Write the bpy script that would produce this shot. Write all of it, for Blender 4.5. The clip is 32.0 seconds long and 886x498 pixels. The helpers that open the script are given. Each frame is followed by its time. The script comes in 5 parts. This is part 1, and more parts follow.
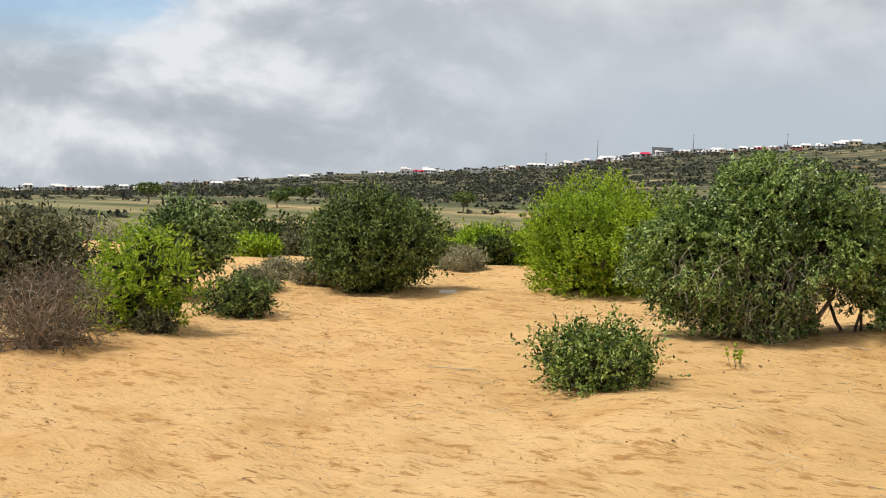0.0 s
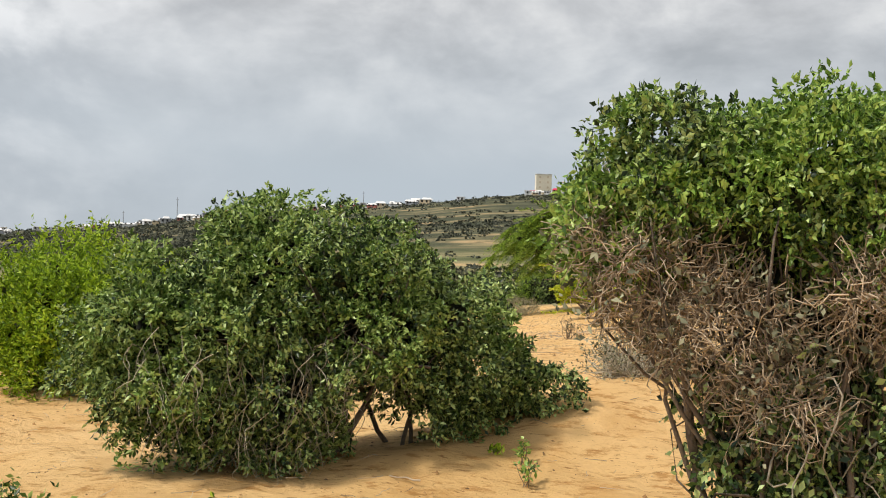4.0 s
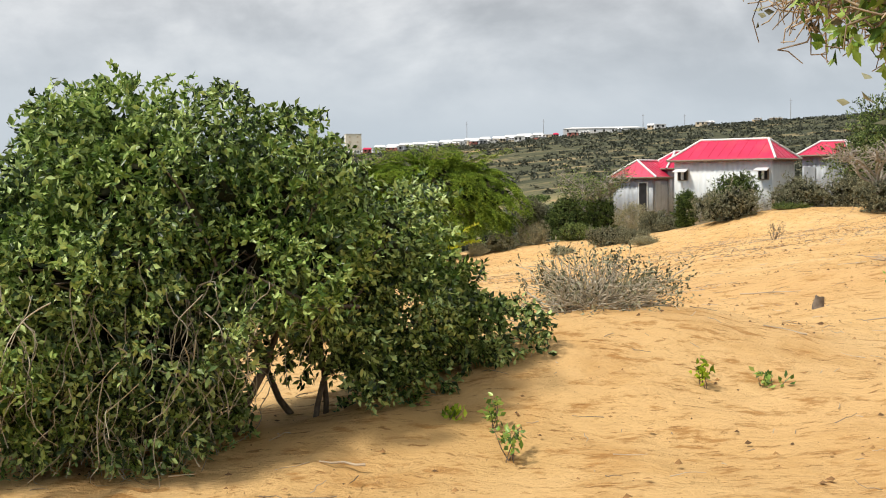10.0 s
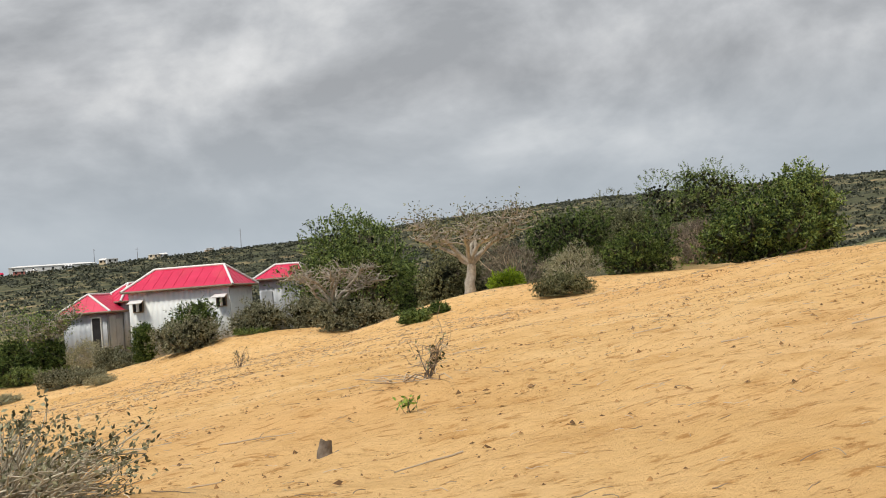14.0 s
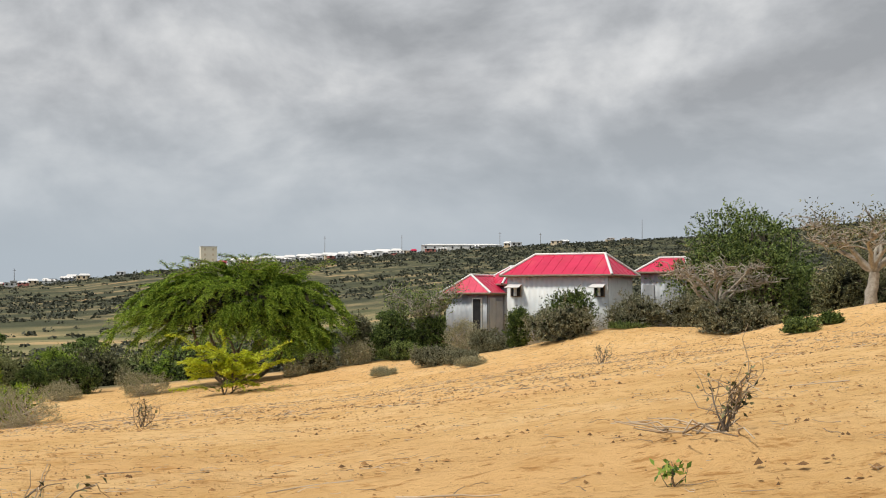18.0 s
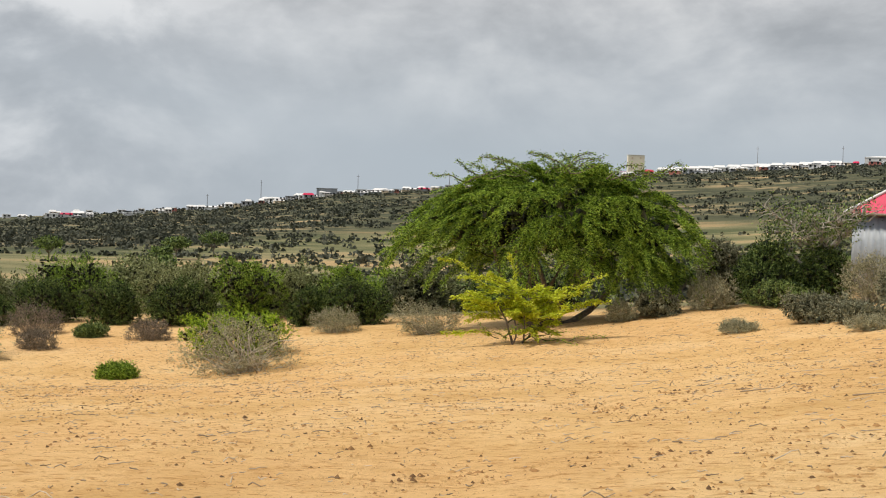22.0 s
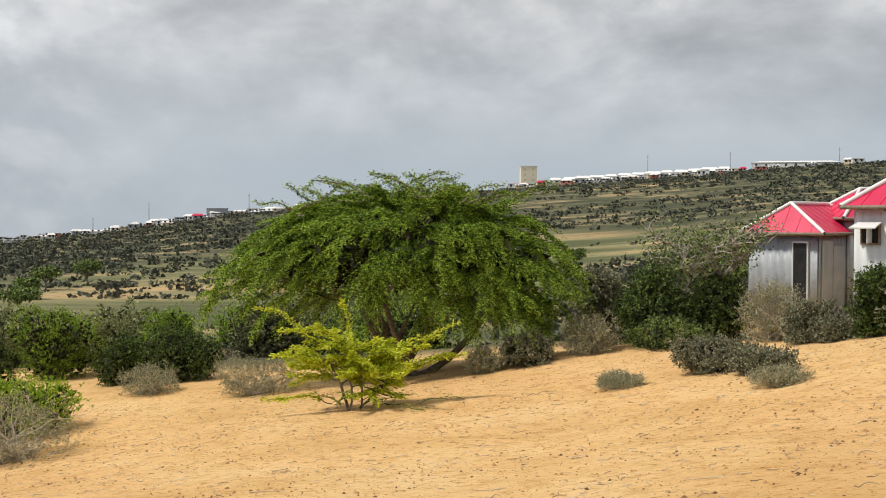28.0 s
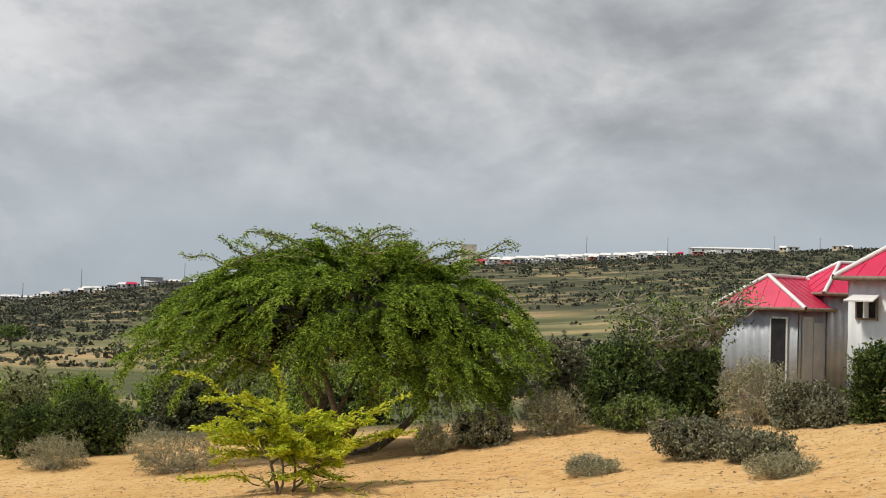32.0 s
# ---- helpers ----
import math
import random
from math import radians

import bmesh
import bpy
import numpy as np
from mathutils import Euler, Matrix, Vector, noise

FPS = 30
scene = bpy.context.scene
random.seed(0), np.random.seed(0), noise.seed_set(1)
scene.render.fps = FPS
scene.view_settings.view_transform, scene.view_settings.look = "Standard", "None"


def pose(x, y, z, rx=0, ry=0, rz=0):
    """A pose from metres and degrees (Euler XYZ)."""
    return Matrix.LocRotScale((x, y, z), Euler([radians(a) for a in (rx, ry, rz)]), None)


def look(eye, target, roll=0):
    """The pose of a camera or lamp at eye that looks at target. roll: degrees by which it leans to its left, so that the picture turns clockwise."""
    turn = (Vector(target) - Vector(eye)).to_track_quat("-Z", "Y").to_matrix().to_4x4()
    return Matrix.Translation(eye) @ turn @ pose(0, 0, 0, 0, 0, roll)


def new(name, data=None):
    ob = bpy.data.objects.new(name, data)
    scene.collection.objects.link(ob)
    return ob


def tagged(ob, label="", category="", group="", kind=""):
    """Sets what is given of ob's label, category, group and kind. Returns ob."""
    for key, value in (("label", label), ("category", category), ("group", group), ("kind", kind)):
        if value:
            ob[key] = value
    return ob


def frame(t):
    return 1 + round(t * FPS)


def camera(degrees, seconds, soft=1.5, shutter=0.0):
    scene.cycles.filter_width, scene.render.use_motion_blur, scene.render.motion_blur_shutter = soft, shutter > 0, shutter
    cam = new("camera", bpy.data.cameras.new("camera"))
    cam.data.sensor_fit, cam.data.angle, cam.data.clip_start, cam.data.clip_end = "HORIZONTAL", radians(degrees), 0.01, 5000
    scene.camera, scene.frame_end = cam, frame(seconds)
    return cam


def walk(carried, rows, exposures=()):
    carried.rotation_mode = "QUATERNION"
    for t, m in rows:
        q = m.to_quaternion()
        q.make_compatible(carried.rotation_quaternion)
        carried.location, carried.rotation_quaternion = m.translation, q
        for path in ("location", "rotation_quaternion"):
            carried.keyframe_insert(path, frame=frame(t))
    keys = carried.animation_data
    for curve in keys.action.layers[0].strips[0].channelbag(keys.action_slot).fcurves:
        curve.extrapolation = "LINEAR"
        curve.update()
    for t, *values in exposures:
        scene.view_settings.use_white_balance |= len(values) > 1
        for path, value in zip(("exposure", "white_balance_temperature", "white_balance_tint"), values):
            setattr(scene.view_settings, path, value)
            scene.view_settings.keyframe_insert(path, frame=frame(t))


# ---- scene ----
# ---- camera and its walk: seconds, place, yaw, pitch, lean ----
PATH = [
    (0, 0.381, -3.273, 1.530, -31.60, -4.85, 2.02),
    (0.5, 0.281, -3.254, 1.448, -29.25, -3.26, 2.61),
    (1, 0.206, -3.351, 1.315, -26.85, -1.70, 3.39),
    (1.5, 0.791, -3.325, 1.373, -26.92, -1.27, 3.41),
    (2, -0.100, -1.412, 1.382, -25.72, -1.10, 2.99),
    (2.5, -0.613, -0.066, 1.411, -23.69, -1.31, 2.74),
    (3, -0.268, 0.168, 1.468, -21.68, -1.57, 2.56),
    (3.5, -0.248, 0.159, 1.460, -16.77, -1.33, 2.17),
    (4, -0.225, 0.132, 1.446, -12.16, -1.44, 1.86),
    (4.5, -0.193, 0.157, 1.439, -8.28, -2.20, 1.91),
    (6.5, -0.367, 0.622, 1.371, -12.69, -4.63, 2.32),
    (7, -0.547, 0.720, 1.314, -14.51, -3.94, 2.45),
    (7.5, -0.668, 0.841, 1.243, -15.39, -3.53, 2.45),
    (8, -0.725, 0.907, 1.208, -15.02, -3.87, 2.65),
    (8.5, -0.813, 1.002, 1.175, -13.44, -4.62, 2.09),
    (9, -0.860, 1.202, 1.158, -11.42, -4.95, 0.82),
    (9.5, -0.937, 1.490, 1.134, -8.19, -4.55, 0.11),
    (10, -1.042, 1.816, 1.126, -3.32, -3.20, -0.74),
    (10.5, -1.140, 2.037, 1.124, 2.39, -1.88, -1.91),
    (11, -1.207, 2.134, 1.115, 8.29, -1.22, -2.80),
    (11.5, -1.225, 2.420, 1.095, 13.17, -0.72, -3.15),
    (12, -1.186, 2.743, 1.055, 16.44, 0.02, -3.44),
    (12.5, -1.073, 3.107, 1.060, 18.32, 1.11, -3.46),
    (13, -0.983, 3.521, 1.036, 19.93, 1.85, -3.01),
    (13.5, -0.867, 3.800, 1.036, 21.73, 1.93, -3.66),
    (15.5, -0.138, 5.155, 1.062, 20.45, 1.80, -7.00),
    (16, -0.090, 5.012, 1.117, 16.15, 3.04, -5.06),
    (16.5, 0.085, 5.238, 1.135, 11.66, 3.60, -3.39),
    (17, 0.294, 5.637, 1.092, 7.90, 3.40, -1.83),
    (17.5, 0.484, 6.061, 1.058, 5.17, 2.82, -0.70),
    (18, 0.653, 6.362, 1.052, 3.31, 2.22, 0.05),
    (18.5, 0.862, 6.756, 1.015, 1.69, 1.70, 1.09),
    (19, 0.968, 7.023, 0.980, 0.01, 1.10, 1.64),
    (19.5, 0.992, 7.186, 0.959, -1.99, 0.54, 1.72),
    (20, 1.015, 7.333, 0.932, -4.16, -0.01, 1.61),
    (20.5, 1.050, 8.400, 0.945, -6.50, -0.60, 1.60),
    (21, 3.191, 19.853, 1.155, -14.11, -1.42, 1.38),
    (21.5, 2.728, 20.359, 1.217, -15.13, -1.89, 1.46),
    (22, 2.869, 21.014, 1.248, -16.89, -2.37, 1.80),
    (22.5, 3.023, 21.221, 1.265, -18.18, -2.68, 1.99),
    (23, 3.665, 27.317, 1.419, -23.16, -3.55, 1.99),
    (23.5, 3.484, 28.546, 1.437, -24.79, -3.74, 1.75),
    (24, 3.397, 28.469, 1.414, -27.03, -3.75, 1.46),
    (24.5, 3.212, 28.286, 1.349, -30.23, -3.78, 0.94),
    (26.5, 2.949, 28.373, 1.797, -32.58, -3.44, -0.72),
    (27, 2.898, 28.372, 1.747, -27.13, -2.91, -0.37),
    (27.5, 2.986, 28.184, 1.741, -20.37, -2.32, -0.11),
    (28, 2.850, 27.661, 1.713, -12.09, -1.61, 0.11),
    (28.5, 2.588, 28.011, 1.564, -4.18, -0.61, 0.36),
    (29, 2.240, 27.809, 1.438, 2.02, 0.46, 0.56),
    (29.5, 1.856, 27.629, 1.377, 4.98, 1.32, 0.69),
    (30, 1.736, 28.001, 1.362, 4.23, 1.77, 0.64),
    (30.5, 1.776, 27.946, 1.334, 1.40, 2.10, 0.93),
    (31, 1.917, 29.736, 1.318, -2.23, 2.39, 1.34),
    (31.5, 2.001, 30.931, 1.300, -5.93, 2.47, 1.67),
    (32, 1.885, 30.871, 1.300, -9.21, 2.10, 1.79),
]


def gaze(x, y, z, yaw, pitch, lean):
    a, b = radians(yaw), radians(pitch)
    return look((x, y, z), (x + math.sin(a) * math.cos(b), y + math.cos(a) * math.cos(b), z + math.sin(b)), lean)


cam = camera(40.19, 32.0, soft=1.0)
walk(cam, [(t, gaze(*p)) for t, *p in PATH], [(0, 0.22), (3, 0.2), (9, 0.36), (11.5, 0.26), (13, 0.10), (18, 0.02), (24, 0.11), (27, 0.19), (28.5, 0.04), (32, -0.04)])

# ---- sky and sun ----
SUN_EL, SUN_AZ = radians(56), radians(-115)


def node(nt, kind, **sets):
    n = nt.nodes.new(kind)
    for k, v in sets.items():
        if k == "op":
            n.operation = v
        elif k == "blend":
            n.blend_type = v
    return n


def world_sky():
    w = bpy.data.worlds.new("overcast_sky")
    scene.world = w
    w.use_nodes = True
    nt = w.node_tree
    nt.nodes.clear()
    L = nt.links.new
    out = nt.nodes.new("ShaderNodeOutputWorld")
    bg = nt.nodes.new("ShaderNodeBackground")
    bg.inputs["Strength"].default_value = 1.0
    sky = nt.nodes.new("ShaderNodeTexSky")
    sky.sky_type = "NISHITA"
    sky.sun_disc = False
    sky.sun_elevation, sky.sun_rotation = SUN_EL, SUN_AZ
    sky.air_density, sky.dust_density = 1.0, 1.5
    skys = node(nt, "ShaderNodeVectorMath", op="MULTIPLY")
    skys.inputs[1].default_value = (0.075, 0.10, 0.13)
    L(sky.outputs[0], skys.inputs[0])
    tc = nt.nodes.new("ShaderNodeTexCoord")
    sep = nt.nodes.new("ShaderNodeSeparateXYZ")
    L(tc.outputs["Generated"], sep.inputs[0])
    zc = node(nt, "ShaderNodeMath", op="MAXIMUM")
    zc.inputs[1].default_value = -0.12
    L(sep.outputs["Z"], zc.inputs[0])
    za = node(nt, "ShaderNodeMath", op="ADD")
    za.inputs[1].default_value = 0.32
    L(zc.outputs[0], za.inputs[0])
    div = []
    for ax in "XY":
        d = node(nt, "ShaderNodeMath", op="DIVIDE")
        L(sep.outputs[ax], d.inputs[0])
        L(za.outputs[0], d.inputs[1])
        div.append(d)
    com = nt.nodes.new("ShaderNodeCombineXYZ")
    L(div[0].outputs[0], com.inputs[0])
    L(div[1].outputs[0], com.inputs[1])

    heaped = nt.nodes.new("ShaderNodeVectorMath")
    heaped.operation = "MULTIPLY"
    heaped.inputs[1].default_value = (1.0, 1.0, 2.0)
    L(tc.outputs["Generated"], heaped.inputs[0])

    def noise_tex(scale, detail, rough, off, dist=0.0, src=com):
        m = nt.nodes.new("ShaderNodeMapping")
        m.inputs["Location"].default_value = off
        L(src.outputs[0], m.inputs[0])
        n = nt.nodes.new("ShaderNodeTexNoise")
        n.inputs["Scale"].default_value = scale
        n.inputs["Detail"].default_value = detail
        n.inputs["Roughness"].default_value = rough
        n.inputs["Distortion"].default_value = dist
        L(m.outputs[0], n.inputs["Vector"])
        return n

    def ramp(src, stops, ease="EASE"):
        r = nt.nodes.new("ShaderNodeValToRGB")
        r.color_ramp.interpolation = ease
        e = r.color_ramp.elements
        while len(e) < len(stops):
            e.new(0.5)
        for i, (p, c) in enumerate(stops):
            e[i].position, e[i].color = p, (*c, 1)
        L(src, r.inputs[0])
        return r

    # heaped banks of cloud: pale where the bank thins towards its top, grey below
    banks = nt.nodes.new("ShaderNodeVectorMath")
    banks.operation = "MULTIPLY"
    banks.inputs[1].default_value = (1.0, 1.0, 1.7)
    L(tc.outputs["Generated"], banks.inputs[0])

    def weighed(src, k, plus):
        m = node(nt, "ShaderNodeMath", op="MULTIPLY_ADD")
        m.inputs[1].default_value = k
        L(src, m.inputs[0])
        if isinstance(plus, float):
            m.inputs[2].default_value = plus
        else:
            L(plus, m.inputs[2])
        return m.outputs[0]

    def cloud_deck(scale, off, lift, rise):
        at = noise_tex(scale, 9, 0.54, off, 0.25, banks)
        over = noise_tex(scale, 9, 0.54, (off[0], off[1], off[2] + lift), 0.25, banks)
        wide = noise_tex(scale * 0.4, 3, 0.5, (off[0] + 4, off[1], off[2]), 0.0, banks)
        tone = weighed(wide.outputs["Fac"], 0.55, 0.20)
        tone = weighed(at.outputs["Fac"], rise, tone)
        return weighed(over.outputs["Fac"], -rise + 0.12, tone)

    deck = cloud_deck(5.2, (3.1, 0.6, 0.4), 0.050, 1.4)
    overcast = ramp(deck, [(0.36, (0.35, 0.365, 0.385)), (0.48, (0.43, 0.445, 0.465)), (0.58, (0.51, 0.525, 0.545)), (0.70, (0.63, 0.64, 0.65)), (0.82, (0.74, 0.745, 0.75))], "LINEAR")
    # heaped cumulus towards the west
    deck_west = cloud_deck(6.4, (0.4, 8.3, 0.2), 0.050, 1.9)
    cumulus = ramp(deck_west, [(0.34, (0.36, 0.38, 0.41)), (0.48, (0.46, 0.48, 0.51)), (0.60, (0.62, 0.635, 0.655)), (0.75, (0.83, 0.835, 0.845))], "LINEAR")
    wx = node(nt, "ShaderNodeMath", op="MULTIPLY_ADD")
    wx.inputs[1].default_value, wx.inputs[2].default_value = -3.0, -0.9
    wx.use_clamp = True
    L(sep.outputs["X"], wx.inputs[0])
    tone = nt.nodes.new("ShaderNodeMix")
    tone.data_type = "RGBA"
    L(wx.outputs[0], tone.inputs[0])
    L(overcast.outputs[0], tone.inputs[6])
    L(cumulus.outputs[0], tone.inputs[7])
    # the cloud deck thins out into a flat pale grey near the horizon
    hz = ramp(sep.outputs["Z"], [(0.03, (0.0, 0.0, 0.0)), (0.17, (1, 1, 1))], "LINEAR")
    low = nt.nodes.new("ShaderNodeMix")
    low.data_type = "RGBA"
    low.inputs[6].default_value = (0.43, 0.485, 0.535, 1)
    hmax = node(nt, "ShaderNodeMath", op="MAXIMUM")
    hw = node(nt, "ShaderNodeMath", op="MULTIPLY")
    hw.inputs[1].default_value = 0.6
    L(wx.outputs[0], hw.inputs[0])
    L(hz.outputs[0], hmax.inputs[0])
    L(hw.outputs[0], hmax.inputs[1])
    L(hmax.outputs[0], low.inputs[0])
    L(tone.outputs[2], low.inputs[7])
    # broken cloud towards the west, with blue gaps
    gap = noise_tex(5.0, 7, 0.55, (1.3, 5.9, 0), 0.3, heaped)
    west = node(nt, "ShaderNodeMath", op="MULTIPLY_ADD")
    west.inputs[1].default_value, west.inputs[2].default_value = -1.5, -1.0
    L(sep.outputs["X"], west.inputs[0])
    gsum = node(nt, "ShaderNodeMath", op="ADD")
    L(gap.outputs["Fac"], gsum.inputs[0])
    L(west.outputs[0], gsum.inputs[1])
    gapr = ramp(gsum.outputs[0], [(0.51, (0, 0, 0)), (0.61, (0.7, 0.7, 0.7))])
    high = ramp(sep.outputs["Z"], [(0.055, (0, 0, 0)), (0.095, (1, 1, 1))], "LINEAR")
    gup = node(nt, "ShaderNodeMath", op="MULTIPLY")
    L(gapr.outputs[0], gup.inputs[0])
    L(high.outputs[0], gup.inputs[1])
    fin = nt.nodes.new("ShaderNodeMix")
    fin.data_type = "RGBA"
    L(gup.outputs[0], fin.inputs[0])
    L(low.outputs[2], fin.inputs[6])
    L(skys.outputs[0], fin.inputs[7])
    L(fin.outputs[2], bg.inputs["Color"])
    L(bg.outputs[0], out.inputs[0])


world_sky()
sun = new("sun", bpy.data.lights.new("sun", "SUN"))
sun.data.energy, sun.data.angle, sun.data.color = 3.2, radians(7), (1.0, 0.94, 0.84)
sun.matrix_world = look((0, 0, 50), Vector((0, 0, 50)) - Vector((math.sin(SUN_AZ) * math.cos(SUN_EL), math.cos(SUN_AZ) * math.cos(SUN_EL), math.sin(SUN_EL))))

# ---- materials ----


def material(name, ramp, noise_scale=3.0, rough=0.8, bump=0.0, bump_scale=40.0, source="noise", metal=0.0, through_light=0.0, spec=0.3, second=None):
    m = bpy.data.materials.new(name)
    m.use_nodes = True
    nt = m.node_tree
    L = nt.links.new
    b = nt.nodes["Principled BSDF"]
    b.inputs["Roughness"].default_value = rough
    b.inputs["Metallic"].default_value = metal
    b.inputs["Specular IOR Level"].default_value = spec
    tc = nt.nodes.new("ShaderNodeTexCoord")
    r = nt.nodes.new("ShaderNodeValToRGB")
    e = r.color_ramp.elements
    while len(e) < len(ramp):
        e.new(0.5)
    for i, (p, c) in enumerate(ramp):
        e[i].position, e[i].color = p, (*c, 1)
    n = nt.nodes.new("ShaderNodeTexNoise")
    n.inputs["Scale"].default_value = noise_scale
    n.inputs["Detail"].default_value = 6
    n.inputs["Roughness"].default_value = 0.6
    L(tc.outputs["Object"], n.inputs["Vector"])
    if source == "noise":
        L(n.outputs["Fac"], r.inputs[0])
    else:
        g = nt.nodes.new("ShaderNodeNewGeometry")
        mx = nt.nodes.new("ShaderNodeMix")
        mx.inputs[0].default_value = 0.45
        L(g.outputs["Random Per Island"], mx.inputs[2])
        L(n.outputs["Fac"], mx.inputs[3])
        L(mx.outputs[0], r.inputs[0])
    col = r.outputs[0]
    if second:
        n2 = nt.nodes.new("ShaderNodeTexNoise")
        n2.inputs["Scale"].default_value = second[0]
        n2.inputs["Detail"].default_value = 4
        L(tc.outputs["Object"], n2.inputs["Vector"])
        r2 = nt.nodes.new("ShaderNodeValToRGB")
        r2.color_ramp.elements[0].position, r2.color_ramp.elements[0].color = second[1], (0, 0, 0, 1)
        r2.color_ramp.elements[1].position, r2.color_ramp.elements[1].color = second[2], (1, 1, 1, 1)
        L(n2.outputs["Fac"], r2.inputs[0])
        mc = nt.nodes.new("ShaderNodeMix")
        mc.data_type = "RGBA"
        L(r2.outputs[0], mc.inputs[0])
        L(col, mc.inputs[6])
        mc.inputs[7].default_value = (*second[3], 1)
        col = mc.outputs[2]
    L(col, b.inputs["Base Color"])
    if bump:
        nb = nt.nodes.new("ShaderNodeTexNoise")
        nb.inputs["Scale"].default_value = bump_scale
        nb.inputs["Detail"].default_value = 5
        L(tc.outputs["Object"], nb.inputs["Vector"])
        bp = nt.nodes.new("ShaderNodeBump")
        bp.inputs["Strength"].default_value = bump
        bp.inputs["Distance"].default_value = 0.02
        L(nb.outputs["Fac"], bp.inputs["Height"])
        L(bp.outputs[0], b.inputs["Normal"])
    if through_light:
        tr = nt.nodes.new("ShaderNodeBsdfTranslucent")
        L(col, tr.inputs[0])
        ms = nt.nodes.new("ShaderNodeMixShader")
        ms.inputs[0].default_value = through_light
        L(b.outputs[0], ms.inputs[1])
        L(tr.outputs[0], ms.inputs[2])
        L(ms.outputs[0], nt.nodes["Material Output"].inputs[0])
    return m


def leaf_mat(name, dark, mid, light, rough=0.45, t=0.3, spec=0.32):
    return material(name, [(0.31, dark), (0.5, mid), (0.68, light)], 1.3, rough, source="island", through_light=t, spec=spec)


M = {}
M["leaf_deep"] = leaf_mat("glossy_deep_green_leaf", (0.016, 0.036, 0.009), (0.13, 0.215, 0.048), (0.50, 0.62, 0.23), 0.40, 0.14, 0.38)
M["leaf_fresh"] = leaf_mat("fresh_green_leaf", (0.05, 0.10, 0.018), (0.19, 0.30, 0.06), (0.46, 0.58, 0.18), 0.33, 0.25)
M["leaf_broad"] = leaf_mat("broad_green_leaf", (0.06, 0.12, 0.02), (0.22, 0.37, 0.06), (0.46, 0.60, 0.15), 0.33, 0.3)
M["leaf_sprawl"] = leaf_mat("sprawling_shrub_leaf", (0.035, 0.065, 0.012), (0.135, 0.21, 0.035), (0.38, 0.48, 0.12), 0.4, 0.25)
M["leaf_lime"] = leaf_mat("lime_green_leaf", (0.12, 0.20, 0.012), (0.29, 0.43, 0.022), (0.48, 0.62, 0.05), 0.5, 0.45)
M["leaf_yellow"] = leaf_mat("yellow_green_leaf", (0.32, 0.38, 0.015), (0.58, 0.64, 0.03), (0.70, 0.74, 0.07), 0.55)
M["leaf_round"] = leaf_mat("dark_round_bush_leaf", (0.03, 0.052, 0.014), (0.11, 0.165, 0.04), (0.30, 0.38, 0.105), 0.5, 0.25)
M["leaf_feather"] = leaf_mat("feathery_acacia_leaf", (0.05, 0.09, 0.012), (0.18, 0.29, 0.03), (0.42, 0.56, 0.07), 0.6, 0.38, 0.2)
M["leaf_dark"] = leaf_mat("dark_thicket_leaf", (0.018, 0.034, 0.009), (0.068, 0.108, 0.024), (0.19, 0.25, 0.065), 0.6, 0.2, 0.2)
M["leaf_olive"] = leaf_mat("dull_olive_leaf", (0.042, 0.046, 0.021), (0.13, 0.135, 0.058), (0.28, 0.28, 0.14), 0.7, 0.2)
M["leaf_dull"] = leaf_mat("dull_grey_green_leaf", (0.075, 0.078, 0.045), (0.21, 0.21, 0.125), (0.38, 0.375, 0.24), 0.75, 0.2)
M["leaf_pale"] = leaf_mat("pale_dusty_leaf", (0.085, 0.095, 0.035), (0.24, 0.255, 0.10), (0.43, 0.445, 0.20), 0.7, 0.25)
M["leaf_grey"] = leaf_mat("dusty_grey_twig_leaf", (0.17, 0.16, 0.09), (0.34, 0.32, 0.19), (0.54, 0.51, 0.33), 0.85, 0.15)
M["leaf_brown"] = leaf_mat("dry_brown_twig", (0.085, 0.07, 0.048), (0.19, 0.155, 0.11), (0.33, 0.27, 0.20), 0.85, 0.1)
# near-black leaf: the shade inside crowns is put into its colour
M["leaf_shade"] = leaf_mat("shade_coloured_leaf", (0.012, 0.015, 0.007), (0.028, 0.032, 0.014), (0.055, 0.055, 0.025), 0.9, 0.0)
# both scrub tones are greyed: distance haze is mixed into the colour
M["scrub_far"] = leaf_mat("hazy_thorn_scrub", (0.055, 0.06, 0.042), (0.09, 0.095, 0.066), (0.15, 0.15, 0.105), 0.9, 0.1)
M["scrub_far_dark"] = leaf_mat("hazy_dark_thorn_scrub", (0.036, 0.042, 0.03), (0.058, 0.066, 0.046), (0.095, 0.10, 0.07), 0.9, 0.1)
M["bark"] = material("grey_brown_bark", [(0.3, (0.10, 0.075, 0.055)), (0.7, (0.27, 0.22, 0.17))], 14, 0.9, 0.6, 60)
M["bark_pale"] = material("pale_smooth_bark", [(0.3, (0.24, 0.21, 0.17)), (0.7, (0.46, 0.42, 0.35))], 9, 0.85, 0.4, 50)
M["twig_dry"] = material("dry_twig", [(0.3, (0.24, 0.18, 0.12)), (0.7, (0.64, 0.51, 0.36))], 6, 0.9, source="island")
M["twig_pale"] = material("pale_dead_twig", [(0.3, (0.31, 0.27, 0.20)), (0.7, (0.60, 0.54, 0.42))], 6, 0.9, source="island")
M["clod"] = material("sand_clod_and_dung", [(0.3, (0.13, 0.07, 0.03)), (0.45, (0.36, 0.19, 0.07)), (0.7, (0.50, 0.30, 0.115))], 6, 0.95, source="island")
